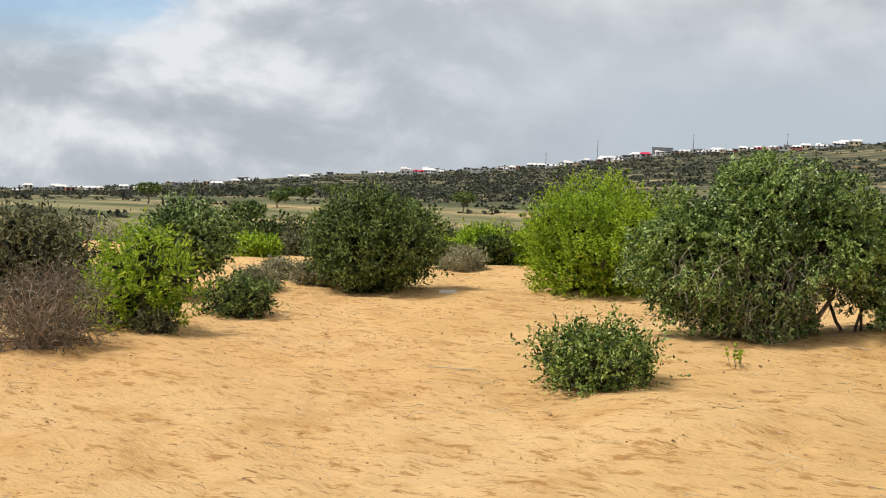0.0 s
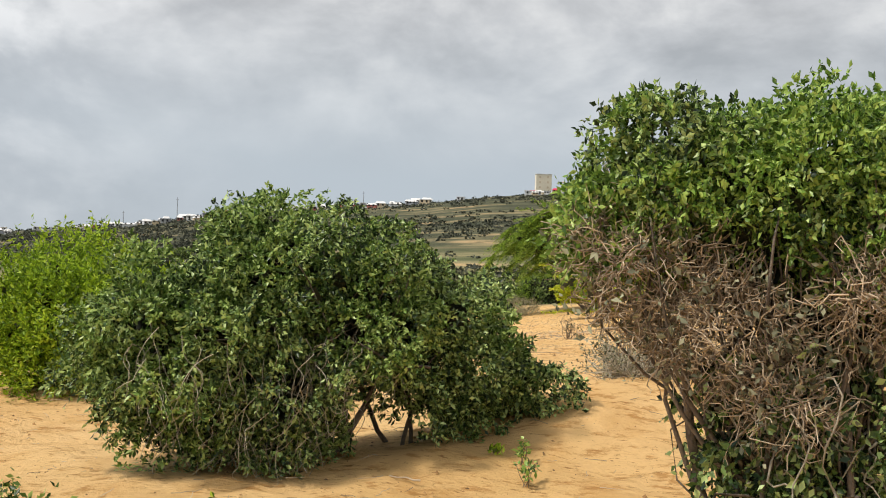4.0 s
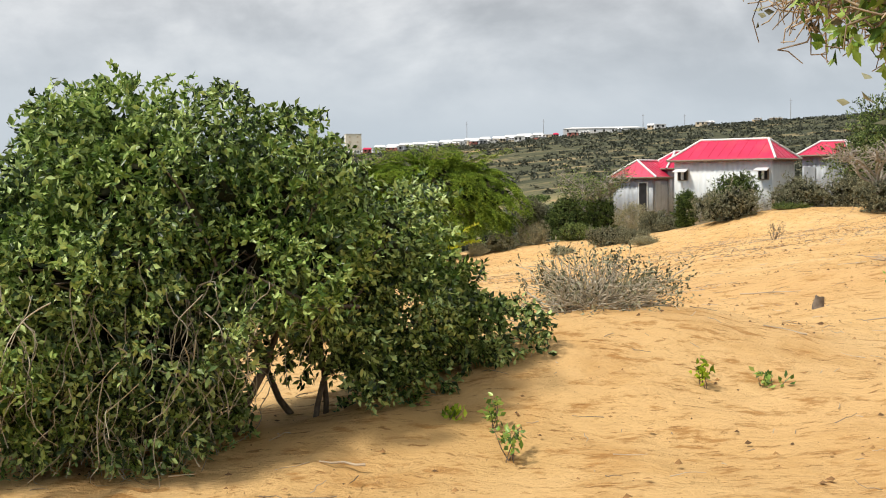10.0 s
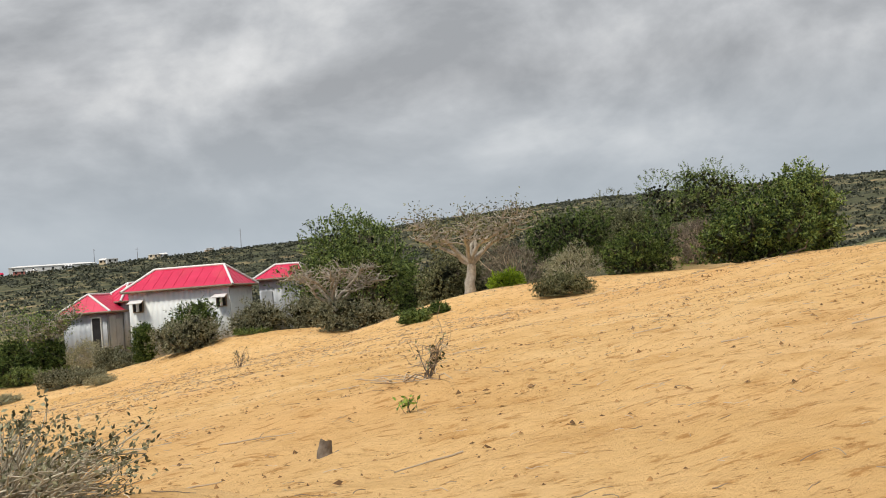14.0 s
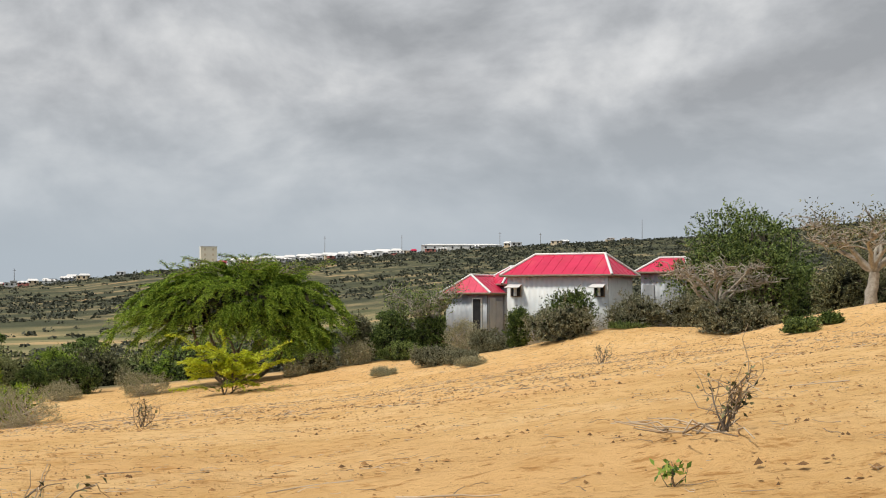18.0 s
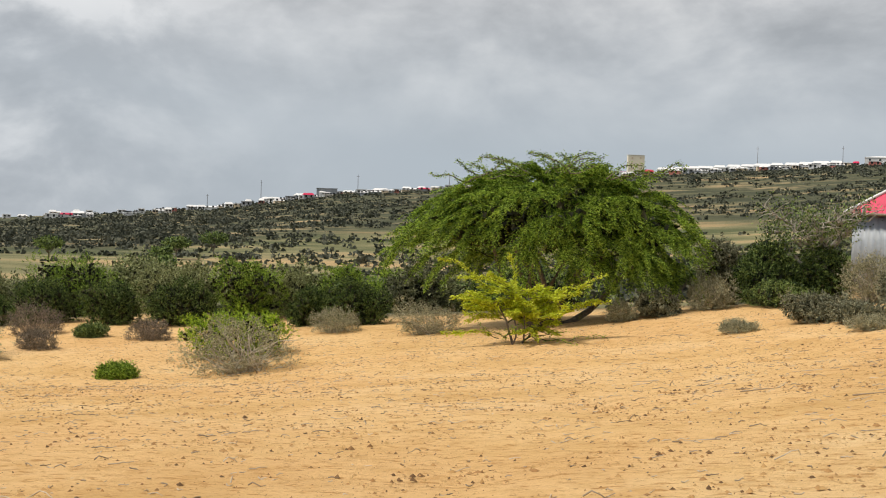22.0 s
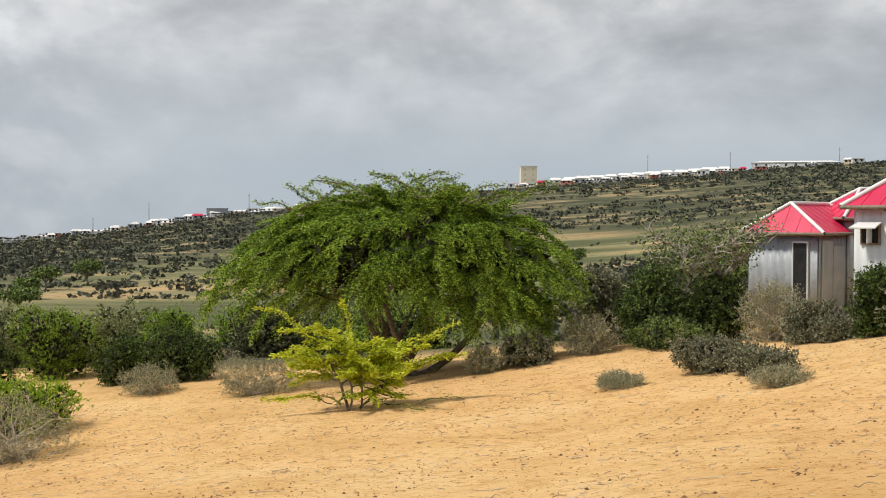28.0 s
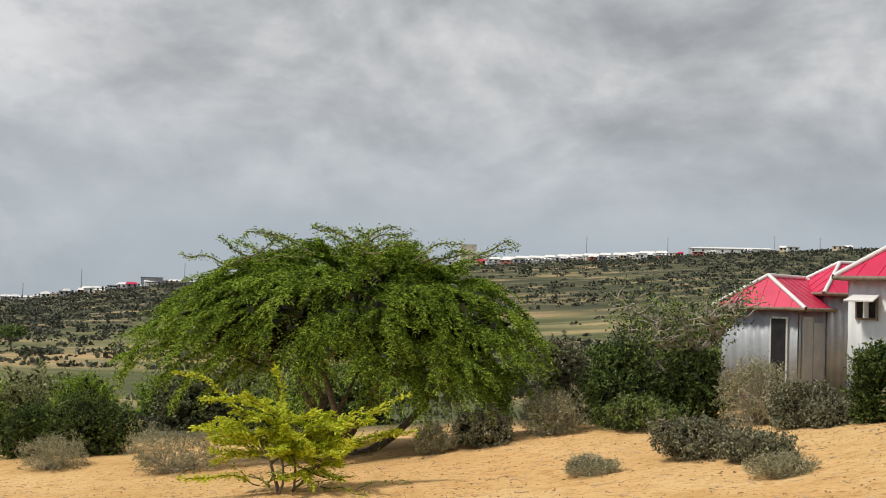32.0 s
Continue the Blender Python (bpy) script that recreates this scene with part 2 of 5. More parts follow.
M["roof_red"] = material("red_painted_sheet_roof", [(0.3, (0.54, 0.014, 0.065)), (0.7, (0.68, 0.03, 0.10))], 1.2, 0.42, spec=0.4, second=(0.9, 0.55, 0.75, (0.60, 0.06, 0.09)))
M["cap_white"] = material("white_ridge_flashing", [(0.3, (0.72, 0.70, 0.68)), (0.7, (0.82, 0.81, 0.79))], 3, 0.5)
M["zinc_white"] = material("pale_corrugated_zinc", [(0.3, (0.58, 0.61, 0.61)), (0.7, (0.70, 0.73, 0.72))], 1.5, 0.6, second=(2.2, 0.6, 0.8, (0.46, 0.47, 0.45)))
M["zinc_grey"] = material("weathered_grey_zinc", [(0.3, (0.30, 0.325, 0.345)), (0.7, (0.44, 0.465, 0.485))], 2.0, 0.5, metal=0.1, second=(1.6, 0.66, 0.82, (0.29, 0.28, 0.27)))
# near-black colour paints the shade inside windows and doors of solid walls
M["shade_panel"] = material("painted_interior_shade", [(0.3, (0.012, 0.012, 0.014)), (0.7, (0.03, 0.03, 0.032))], 3, 0.8)
M["wood_grey"] = material("weathered_board", [(0.3, (0.16, 0.12, 0.09)), (0.7, (0.30, 0.24, 0.18))], 8, 0.85)
M["town_white"] = material("whitewashed_wall", [(0.3, (0.62, 0.61, 0.60)), (0.7, (0.78, 0.77, 0.75))], 0.3, 0.8)
M["town_sand"] = material("sand_coloured_render", [(0.3, (0.62, 0.50, 0.34)), (0.7, (0.74, 0.61, 0.43))], 0.3, 0.85)
M["town_cream"] = material("cream_render", [(0.3, (0.80, 0.71, 0.55)), (0.7, (0.88, 0.80, 0.64))], 0.3, 0.85)
M["town_red"] = material("faded_red_wall", [(0.3, (0.42, 0.15, 0.12)), (0.7, (0.52, 0.20, 0.16))], 0.3, 0.85)
M["town_grey"] = material("grey_concrete", [(0.3, (0.30, 0.31, 0.33)), (0.7, (0.42, 0.43, 0.45))], 0.3, 0.85)
M["paper"] = material("white_litter", [(0.3, (0.7, 0.7, 0.68)), (0.7, (0.8, 0.8, 0.78))], 20, 0.7)


def sand_material():
    m = bpy.data.materials.new("ochre_sand_and_scrubland")
    m.use_nodes = True
    nt = m.node_tree
    L = nt.links.new
    b = nt.nodes["Principled BSDF"]
    b.inputs["Roughness"].default_value = 0.95
    b.inputs["Specular IOR Level"].default_value = 0.1
    tc = nt.nodes.new("ShaderNodeTexCoord")

    def nz(scale, detail, rough=0.6, stretch=None):
        n = nt.nodes.new("ShaderNodeTexNoise")
        n.inputs["Scale"].default_value = scale
        n.inputs["Detail"].default_value = detail
        n.inputs["Roughness"].default_value = rough
        if stretch:
            mp = nt.nodes.new("ShaderNodeMapping")
            mp.inputs["Scale"].default_value = stretch
            L(tc.outputs["Object"], mp.inputs[0])
            L(mp.outputs[0], n.inputs["Vector"])
        else:
            L(tc.outputs["Object"], n.inputs["Vector"])
        return n.outputs["Fac"]

    def rp(src, stops):
        r = nt.nodes.new("ShaderNodeValToRGB")
        e = r.color_ramp.elements
        while len(e) < len(stops):
            e.new(0.5)
        for i, (p, c) in enumerate(stops):
            e[i].position, e[i].color = p, (*c, 1)
        L(src, r.inputs[0])
        return r.outputs[0]

    def mix(f, a, c):
        x = nt.nodes.new("ShaderNodeMix")
        x.data_type = "RGBA"
        if isinstance(f, float):
            x.inputs[0].default_value = f
        else:
            L(f, x.inputs[0])
        for s, v in ((6, a), (7, c)):
            if isinstance(v, tuple):
                x.inputs[s].default_value = (*v, 1)
            else:
                L(v, x.inputs[s])
        return x.outputs[2]

    near = rp(nz(0.35, 6), [(0.30, (0.63, 0.385, 0.15)), (0.5, (0.75, 0.485, 0.215)), (0.7, (0.79, 0.545, 0.27))])
    near = mix(rp(nz(0.12, 4, 0.55), [(0.46, (0, 0, 0)), (0.62, (0.45, 0.45, 0.45))]), near, (0.70, 0.41, 0.175))
    near = mix(rp(nz(2.2, 5, 0.65), [(0.50, (0, 0, 0)), (0.68, (0.55, 0.55, 0.55))]), near, (0.54, 0.29, 0.095))
    near = mix(rp(nz(6.5, 7, 0.72, (0.7, 1.5, 1.0)), [(0.54, (0, 0, 0)), (0.63, (0.8, 0.8, 0.8))]), near, (0.42, 0.205, 0.06))
    near = mix(rp(nz(15.0, 5, 0.7, (0.5, 1.5, 1.0)), [(0.60, (0, 0, 0)), (0.66, (0.85, 0.85, 0.85))]), near, (0.30, 0.145, 0.045))
    near = mix(rp(nz(42.0, 4, 0.7), [(0.62, (0, 0, 0)), (0.74, (0.6, 0.6, 0.6))]), near, (0.34, 0.19, 0.075))
    # dry grass, fields and bare earth of the plain
    far = rp(nz(0.022, 5, 0.6, (1.0, 2.6, 1.0)), [(0.38, (0.06, 0.065, 0.038)), (0.50, (0.10, 0.10, 0.055)), (0.59, (0.24, 0.20, 0.11)), (0.68, (0.42, 0.29, 0.15))])
    far = mix(rp(nz(0.11, 5, 0.7), [(0.46, (0, 0, 0)), (0.58, (0.85, 0.85, 0.85))]), far, (0.06, 0.066, 0.04))
    field = rp(nz(0.03, 4, 0.5, (0.55, 2.2, 1.0)), [(0.40, (0.10, 0.11, 0.05)), (0.48, (0.17, 0.165, 0.08)), (0.57, (0.27, 0.235, 0.12)), (0.66, (0.46, 0.32, 0.16))])
    field = mix(rp(nz(0.35, 4, 0.7), [(0.55, (0, 0, 0)), (0.66, (0.7, 0.7, 0.7))]), field, (0.11, 0.12, 0.055))
    fa = nt.nodes.new("ShaderNodeAttribute")
    fa.attribute_name = "field"
    far = mix(fa.outputs["Fac"], far, field)
    at = nt.nodes.new("ShaderNodeAttribute")
    at.attribute_name = "scrub"
    col = mix(at.outputs["Fac"], near, far)
    L(col, b.inputs["Base Color"])
    bp = nt.nodes.new("ShaderNodeBump")
    bp.inputs["Strength"].default_value = 0.8
    bp.inputs["Distance"].default_value = 0.1
    add = nt.nodes.new("ShaderNodeMath")
    add.operation = "MULTIPLY_ADD"
    add.inputs[1].default_value = 0.10
    L(nz(60.0, 3, 0.7), add.inputs[0])
    L(nz(6.0, 8, 0.68, (0.7, 1.4, 1.0)), add.inputs[2])
    L(add.outputs[0], bp.inputs["Height"])
    L(bp.outputs[0], b.inputs["Normal"])
    return m


M["sand"] = sand_material()

# ---- the lie of the land: eye level of the first stand is z = 1.6 ----
SKYLINE = [(-180, -2.0), (-65, -3.0), (-53, -2.6), (-46, -2.3), (-42, -2.0), (-37, -1.5), (-32, -1.2), (-27, -0.8), (-24, -0.4), (-21, 0.0), (-17, 0.3), (-13, 0.65), (-10, 1.05), (-5, 1.4), (0, 1.7), (6, 2.1), (15, 2.5), (22, 3.0), (29, 3.4), (60, 3.4), (180, -2.0)]
MOUNDS = [(-0.9, 7.6, 0.9, 0.2), (-0.3, 8.3, 0.9, 0.28), (-1.9, 3.0, 0.7, 0.12), (-2.0, 6.6, 1.3, 0.10), (2.2, 11.8, 0.6, 0.10), (-14.5, 52.0, 6.0, -0.45), (15.6, 42.0, 4.0, 0.8), (21.0, 40.0, 4.0, 0.5), (27.0, 50.0, 8.0, 1.9), (10.5, 54.5, 4.5, 0.65), (0.0, 60.0, 4.0, 0.4), (-9.7, 8.1, 1.6, 0.12), (-8.0, 3.0, 2.0, 0.10), (15.8, 27.0, 3.0, 0.2)]


def sst(a, b, x):
    t = np.clip((x - a) / (b - a), 0, 1)
    return t * t * (3 - 2 * t)


def ground(x, y):
    x, y = np.asarray(x, float), np.asarray(y, float)
    a = sst(12, 45, y)
    tilt = np.where(x > 0, (1 - a) * 4.8 * np.tanh(x / 40) + a * 2.24 * np.tanh(x / 14), (0.04 + 0.05 * a) * 30 * np.tanh(x / 30))
    h = -1.5 - 0.068 * np.clip(y - 12, 0, 36) + tilt
    h = h - 5 * sst(0, 40, np.maximum(y - 66 - 0.7 * np.maximum(x, 0), -x - 24))
    for mx, my, mr, mh in MOUNDS:
        h = h + mh * np.exp(-((x - mx) ** 2 + (y - my) ** 2) / mr ** 2)
    r = np.hypot(x, y)
    w = sst(150, 750, r)
    az = np.degrees(np.arctan2(x, y))
    slope = np.tan(np.radians(np.interp(az, [p[0] for p in SKYLINE], [p[1] for p in SKYLINE])))
    crest = np.where(slope < 0, np.maximum(r, 750), 750) * slope
    roll = 0.03 * np.sin(x * 0.9 + 1.3 * np.sin(y * 0.31)) * np.cos(y * 0.8 + np.sin(x * 0.37)) * np.clip(r / 4, 0, 1) + 0.006 * r * 0.1 * np.sin(x * 0.05 + 2) * np.cos(y * 0.043)
    return h * (1 - w) + w * crest + roll * (1 - w) + 1.6


def gz(x, y):
    return float(ground(x, y))


def mesh_object(name, verts, faces, mat, parent=None, smooth=False):
    me = bpy.data.meshes.new(name)
    verts = np.asarray(verts, np.float32)
    faces = np.asarray(faces, np.int32)
    n, k = faces.shape
    me.vertices.add(len(verts))
    me.vertices.foreach_set("co", verts.ravel())
    me.loops.add(n * k)
    me.loops.foreach_set("vertex_index", faces.ravel())
    me.polygons.add(n)
    me.polygons.foreach_set("loop_start", np.arange(0, n * k, k, dtype=np.int32))
    me.update(calc_edges=True)
    if smooth:
        me.polygons.foreach_set("use_smooth", np.ones(n, bool))
    me.materials.append(M[mat])
    ob = new(name, me)
    ob.parent = parent
    return ob


def build_ground():
    rng = np.random.default_rng(4)
    rr = np.concatenate([np.arange(0.0, 24, 0.12), np.arange(24, 72, 0.2), np.geomspace(72, 4200, 170)])
    na = 900
    th = np.linspace(0, 2 * np.pi, na, endpoint=False)
    R, T = np.meshgrid(rr, th, indexing="ij")
    X, Y = 1.5 + R * np.sin(T), -7 + R * np.cos(T)
    Z = ground(X, Y)
    # trodden, wind-blown surface
    k = np.clip(1.3 - R / 60, 0, 1)
    for s, amp in ((1.7, 0.022), (3.9, 0.022), (8.3, 0.012), (13.0, 0.006)):
        a, b, c = rng.uniform(0, 6, 3)
        Z = Z + k * amp * np.sin(X * s * 0.8 + a + 1.7 * np.sin(Y * s * 0.6 + b)) * np.sin(Y * s + c + 1.5 * np.sin(X * s * 0.5 + a))
    Z = Z + k * rng.normal(0, 0.004, Z.shape)
    V = np.stack([X, Y, Z], -1).reshape(-1, 3)
    i, j = np.meshgrid(np.arange(len(rr) - 1), np.arange(na), indexing="ij")
    j2 = (j + 1) % na
    F = np.stack([i * na + j, i * na + j2, (i + 1) * na + j2, (i + 1) * na + j], -1).reshape(-1, 4)
    ob = mesh_object("ground", V, F, "sand", smooth=True)
    x, y = V[:, 0], V[:, 1]
    edge = np.maximum(y - 65 - 0.45 * np.maximum(x, 0), np.maximum(-x - 19 - 0.16 * np.maximum(y, 0), x - 34))
    edge = np.maximum(edge, np.minimum(y - 43 - 0.1 * np.abs(x - 20), x - 17))
    edge = edge + 2.0 * np.sin(x * 0.35) + 1.5 * np.sin(y * 0.5 + x * 0.2)
    a = ob.data.attributes.new("scrub", "FLOAT", "POINT")
    a.data.foreach_set("value", sst(-2, 5, edge).astype(np.float32))
    rr2 = np.hypot(x, y)
    a = ob.data.attributes.new("field", "FLOAT", "POINT")
    a.data.foreach_set("value", (sst(88, 105, rr2) * (1 - sst(250, 330, rr2 + 35 * np.sin(x * 0.03) + 22 * np.sin(x * 0.071 + y * 0.02)))).astype(np.float32))
    tagged(ob, "ochre wind-blown sand slope falling to a scrubby plain", "ground", kind="structure")


build_ground()

# ---- plant kit ----


def unit(v):
    return v / np.maximum(np.linalg.norm(v, axis=-1, keepdims=True), 1e-9)


def leaf_geometry(P, D, L, W, rng, fold=0.25):
    """One folded, pointed leaf at each P along D."""
    n = len(P)
    N = unit(np.cross(D, rng.normal(size=(n, 3))))
    S = np.cross(D, N)
    L, W = np.broadcast_to(L, n)[:, None], np.broadcast_to(W, n)[:, None]
    mid = P + D * L * 0.45
    V = np.stack([P, mid + S * W * 0.5 + N * W * fold, P + D * L, mid - S * W * 0.5 + N * W * fold], 1)
    i = np.arange(n)[:, None] * 4
    F = np.stack([i + [0, 1, 2], i + [0, 2, 3]], 1).reshape(-1, 3)
    return V.reshape(-1, 3), F


def tubes(lines, r0, r1, sides=4):
    """Tapered tubes along polylines: lines (n, k, 3)."""
    lines = np.asarray(lines, float)
    n, k, _ = lines.shape
    d = unit(np.gradient(lines, axis=1))
    a = unit(np.cross(d, np.where(np.abs(d[..., 2:3]) > 0.9, [1.0, 0, 0], [0, 0, 1.0])))
    b = np.cross(d, a)
    r = np.broadcast_to(r0, n)[:, None] + (np.broadcast_to(r1, n) - np.broadcast_to(r0, n))[:, None] * np.linspace(0, 1, k)[None]
    th = np.arange(sides) * 2 * np.pi / sides
    V = lines[:, :, None] + r[:, :, None, None] * (np.cos(th)[None, None, :, None] * a[:, :, None] + np.sin(th)[None, None, :, None] * b[:, :, None])
    base = (np.arange(n) * k * sides)[:, None, None]
    i, j = np.arange(k - 1)[None, :, None] * sides, np.arange(sides)[None, None, :]
    j2 = (j + 1) % sides
    F = np.stack([base + i + j, base + i + j2, base + i + sides + j2, base + i + sides + j], -1).reshape(-1, 4)
    return V.reshape(-1, 3), F


def curves_to(A, B, rng, k=5, bend=0.15, sag=0.0):
    """Wandering lines from A to B."""
    t = np.linspace(0, 1, k)[None, :, None]
    ln = np.linalg.norm(B - A, axis=1)[:, None, None]
    w = sum(np.sin(np.pi * m * t) * rng.normal(size=(len(A), 1, 3)) / m ** 1.1 for m in (1, 2, 3, 4)) * bend * ln * 0.32
    out = A[:, None] * (1 - t) + B[:, None] * t + w
    out[..., 2] += -sag * (ln * t * (1 - t))[..., 0] * 4
    return out


def shell_points(lobes, n, rng, lo=0.8, hi=1.08, zmin=0.03, keep=0.72, carve=None):
    """Points near the outer skin of a union of ellipsoids, with the way outwards and the ellipsoid's number."""
    lob = np.array(lobes, float)
    area = (lob[:, 3] * lob[:, 4] + lob[:, 4] * lob[:, 5] + lob[:, 3] * lob[:, 5])
    P, O, K = [], [], []
    got = 0
    while got < n:
        m = 2 * n
        w = rng.choice(len(lob), m, p=area / area.sum())
        u = unit(rng.normal(size=(m, 3)))
        s = rng.uniform(lo, hi, m)[:, None]
        p = lob[w, :3] + u * lob[w, 3:] * s
        o = unit(u / lob[w, 3:])
        ok = p[:, 2] > zmin
        for c in range(len(lob)):
            q = np.linalg.norm((p - lob[c, :3]) / lob[c, 3:], axis=1)
            ok &= (w == c) | (q > keep)
        if carve:
            ok &= ~carve(p)
        P.append(p[ok])
        O.append(o[ok])
        K.append(w[ok])
        got += ok.sum()
    return np.concatenate(P)[:n], np.concatenate(O)[:n], np.concatenate(K)[:n]


def foliage(name, lobes, mat, parent, rng, sprigs=900, per=9, leaf=(0.06, 0.03), sprig=0.16, lift=0.35, droop=0.0, lo=0.72, hi=1.1, zmin=0.03, spread=0.9, ragged=0.0, split=False, second="", carve=None, relief=0.0, cell=0.3):
    P, O, K = shell_points(lobes, sprigs, rng, lo, hi, zmin, carve=carve)
    if relief:
        q = P * (2 * np.pi / cell)
        f = np.sin(q[:, 0] + 1.3 * np.sin(q[:, 1] * 0.7)) + np.sin(q[:, 1] * 1.1 + 1.2 * np.sin(q[:, 2] * 0.8)) + np.sin(q[:, 2] * 1.2 + 1.4 * np.sin(q[:, 0] * 0.6))
        P = P + O * (f * relief / 2)[:, None]
        P[:, 2] = np.maximum(P[:, 2], zmin)
    if ragged:
        P = P + O * (rng.random((len(P), 1)) ** 6) * ragged
    if split:
        order = np.argsort(K, kind="stable")
        P, O, K = P[order], O[order], K[order]
    ax = unit(O + np.array([0, 0, lift]) + rng.normal(size=P.shape) * 0.35)
    u = np.tile(np.linspace(0.0, 1.0, per), sprigs) + rng.normal(0, 0.05, sprigs * per)
    P2, A2 = np.repeat(P, per, 0), np.repeat(ax, per, 0)
    sl = np.repeat(sprig * rng.uniform(0.6, 1.35, sprigs), per)
    Q = P2 + A2 * (u * sl)[:, None]
    Q[:, 2] -= droop * (u * sl) ** 2 / max(sprig, 1e-6)
    D = unit(A2 * 0.7 + rng.normal(size=Q.shape) * spread + np.array([0, 0, -droop]))
    s = rng.uniform(0.6, 1.25, len(Q))
    V, F = leaf_geometry(Q, D, leaf[0] * s, leaf[1] * s, rng)
    V[:, 2] = np.maximum(V[:, 2], 0.01)
    if not split:
        return tagged(mesh_object(name, V, F, mat, parent), kind="stuff"), rng.permutation(P)
    for c in range(len(lobes)):
        n0, n1 = np.searchsorted(K, c) * per, np.searchsorted(K, c, "right") * per
        if n1 > n0:
            tagged(mesh_object("leaf_clump", V[n0 * 4:n1 * 4], F[:(n1 - n0) * 2], mat if c % 3 or not second else second, parent), kind="stuff")
    return None, rng.permutation(P)


def branches(name, tips, root, mat, parent, rng, r0=0.012, r1=0.004, k=6, bend=0.22, spread=0.15, sides=4, sag=0.0):
    """A joined tangle of fine wood."""
    A = np.zeros_like(tips)
    A[:, :2] = rng.normal(0, spread, (len(tips), 2)) + np.array(root[:2])
    A[:, 2] = root[2] if len(root) > 2 else 0.0
    V, F = tubes(curves_to(A, tips, rng, k, bend, sag), r0 * rng.uniform(0.6, 1.4, len(tips)), r1, sides)
    V[:, 2] = np.maximum(V[:, 2], -0.05)
    return tagged(mesh_object(name, V, F, mat, parent, True), kind="stuff")


def limbs(name, tips, root, mat, parent, rng, r0, r1, k=7, bend=0.2, spread=0.05, sides=6):
    """Thick wood, each limb a part of its own."""
    for tip in np.asarray(tips, float):
        a = np.array([[root[0] + rng.normal(0, spread), root[1] + rng.normal(0, spread), root[2] if len(root) > 2 else -0.03]])
        V, F = tubes(curves_to(a, tip[None], rng, k, bend), r0 * rng.uniform(0.75, 1.2), r1, sides)
        mesh_object(name, V, F, mat, parent, True)


def knobbly(lobes, n, size, rng):
    """The lobes with many smaller ones set on their skin."""
    P, _, _ = shell_points(lobes, n, rng, 0.86, 1.0, zmin=size * 0.4)
    r = size * rng.uniform(0.65, 1.25, n)
    return list(lobes) + [(*p, q, q, q * 0.85) for p, q in zip(P, r)]


def shade_leaves(lobes, parent, rng, n, size):
    """Near-black leaves whose colour paints the shade inside a crown."""
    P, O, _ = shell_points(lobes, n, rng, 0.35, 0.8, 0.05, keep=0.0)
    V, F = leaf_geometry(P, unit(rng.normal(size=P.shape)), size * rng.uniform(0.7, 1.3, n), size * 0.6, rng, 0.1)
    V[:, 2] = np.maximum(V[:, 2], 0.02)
    tagged(mesh_object("shade_leaves", V, F, "leaf_shade", parent), kind="stuff")


def thing(name, x, y, label, category, group="", turn=0.0, z=None):
    e = new(name)
    e.matrix_world = pose(x, y, gz(x, y) - 0.02 if z is None else z, 0, 0, turn)
    e.empty_display_size = 0.2
    return tagged(e, label, category, group)


def lumps(w, d, h, n, rng, flat=0.55):
    """Lobes that fill a bush of that size, standing on the ground."""
    out = [(0, 0, h * 0.48, w * 0.36, d * 0.36, h * 0.44)]
    for i in range(n):
        a = 2 * np.pi * (i + rng.uniform(-0.3, 0.3)) / n
        q = rng.uniform(0.5, 0.95)
        s = rng.uniform(0.24, 0.34)
        zz = rng.uniform(0.25, 0.62)
        out.append((math.cos(a) * w * 0.30 * q / 0.8, math.sin(a) * d * 0.30 * q / 0.8, h * zz, w * s * 0.9, d * s * 0.9, h * s * flat / 0.5))
    for i in range(n):
        a = 2 * np.pi * (i + 0.5) / n
        out.append((math.cos(a) * w * 0.26, math.sin(a) * d * 0.26, h * 0.17, w * 0.2, d * 0.2, h * 0.17))
    return out


def shrub(name, x, y, w, h, label, leafmat, seed, depth=None, sprigs=500, per=8, leaf=(0.05, 0.025), sprig=0.14, twigmat="bark", n=5, lift=0.35, droop=0.0, turn=0.0, group="", stems=40, category="bush", lo=0.7, pale=0, ragged=0.08, split=False, knobs=22, inner=260):
    rng = np.random.default_rng(seed)
    e = thing(name, x, y, label, category, group, turn)
    lob = lumps(w * 0.84, (depth or w) * 0.84, h * 0.84, n, rng)
    if knobs:
        lob = [tuple(np.array(q) * (1, 1, 1, 0.86, 0.86, 0.86)) for q in lob]
        lob = knobbly(lob, knobs, 0.13 * (w * h) ** 0.5, rng)
    _, P = foliage("crown", lob, leafmat, e, rng, sprigs, per, leaf, sprig, lift, droop, lo=lo, ragged=ragged * h, split=split, relief=0.09 * (w * h) ** 0.5, cell=0.34 * (w * h) ** 0.5)
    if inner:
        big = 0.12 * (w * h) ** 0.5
        shade_leaves(lob, e, rng, int(inner * min(8, max(1.0, (big / 0.2) ** 2))), min(big, 0.24))
    limbs("branch", P[:5] * 0.9, (0, 0), twigmat, e, rng, 0.022 * max(h, 0.5), 0.006 * max(h, 0.5), spread=0.05 * w)
    branches("twig_tangle", P[5:stems], (0, 0), twigmat, e, rng, 0.011 * max(h, 0.5), 0.003 * max(h, 0.5), spread=0.08 * w)
    if pale:
        branches("dead_wood", P[stems:stems + pale] * 1.06, (0, 0, h * 0.2), "twig_pale", e, rng, 0.006 * h, 0.002 * h, spread=0.2 * w)
    return e


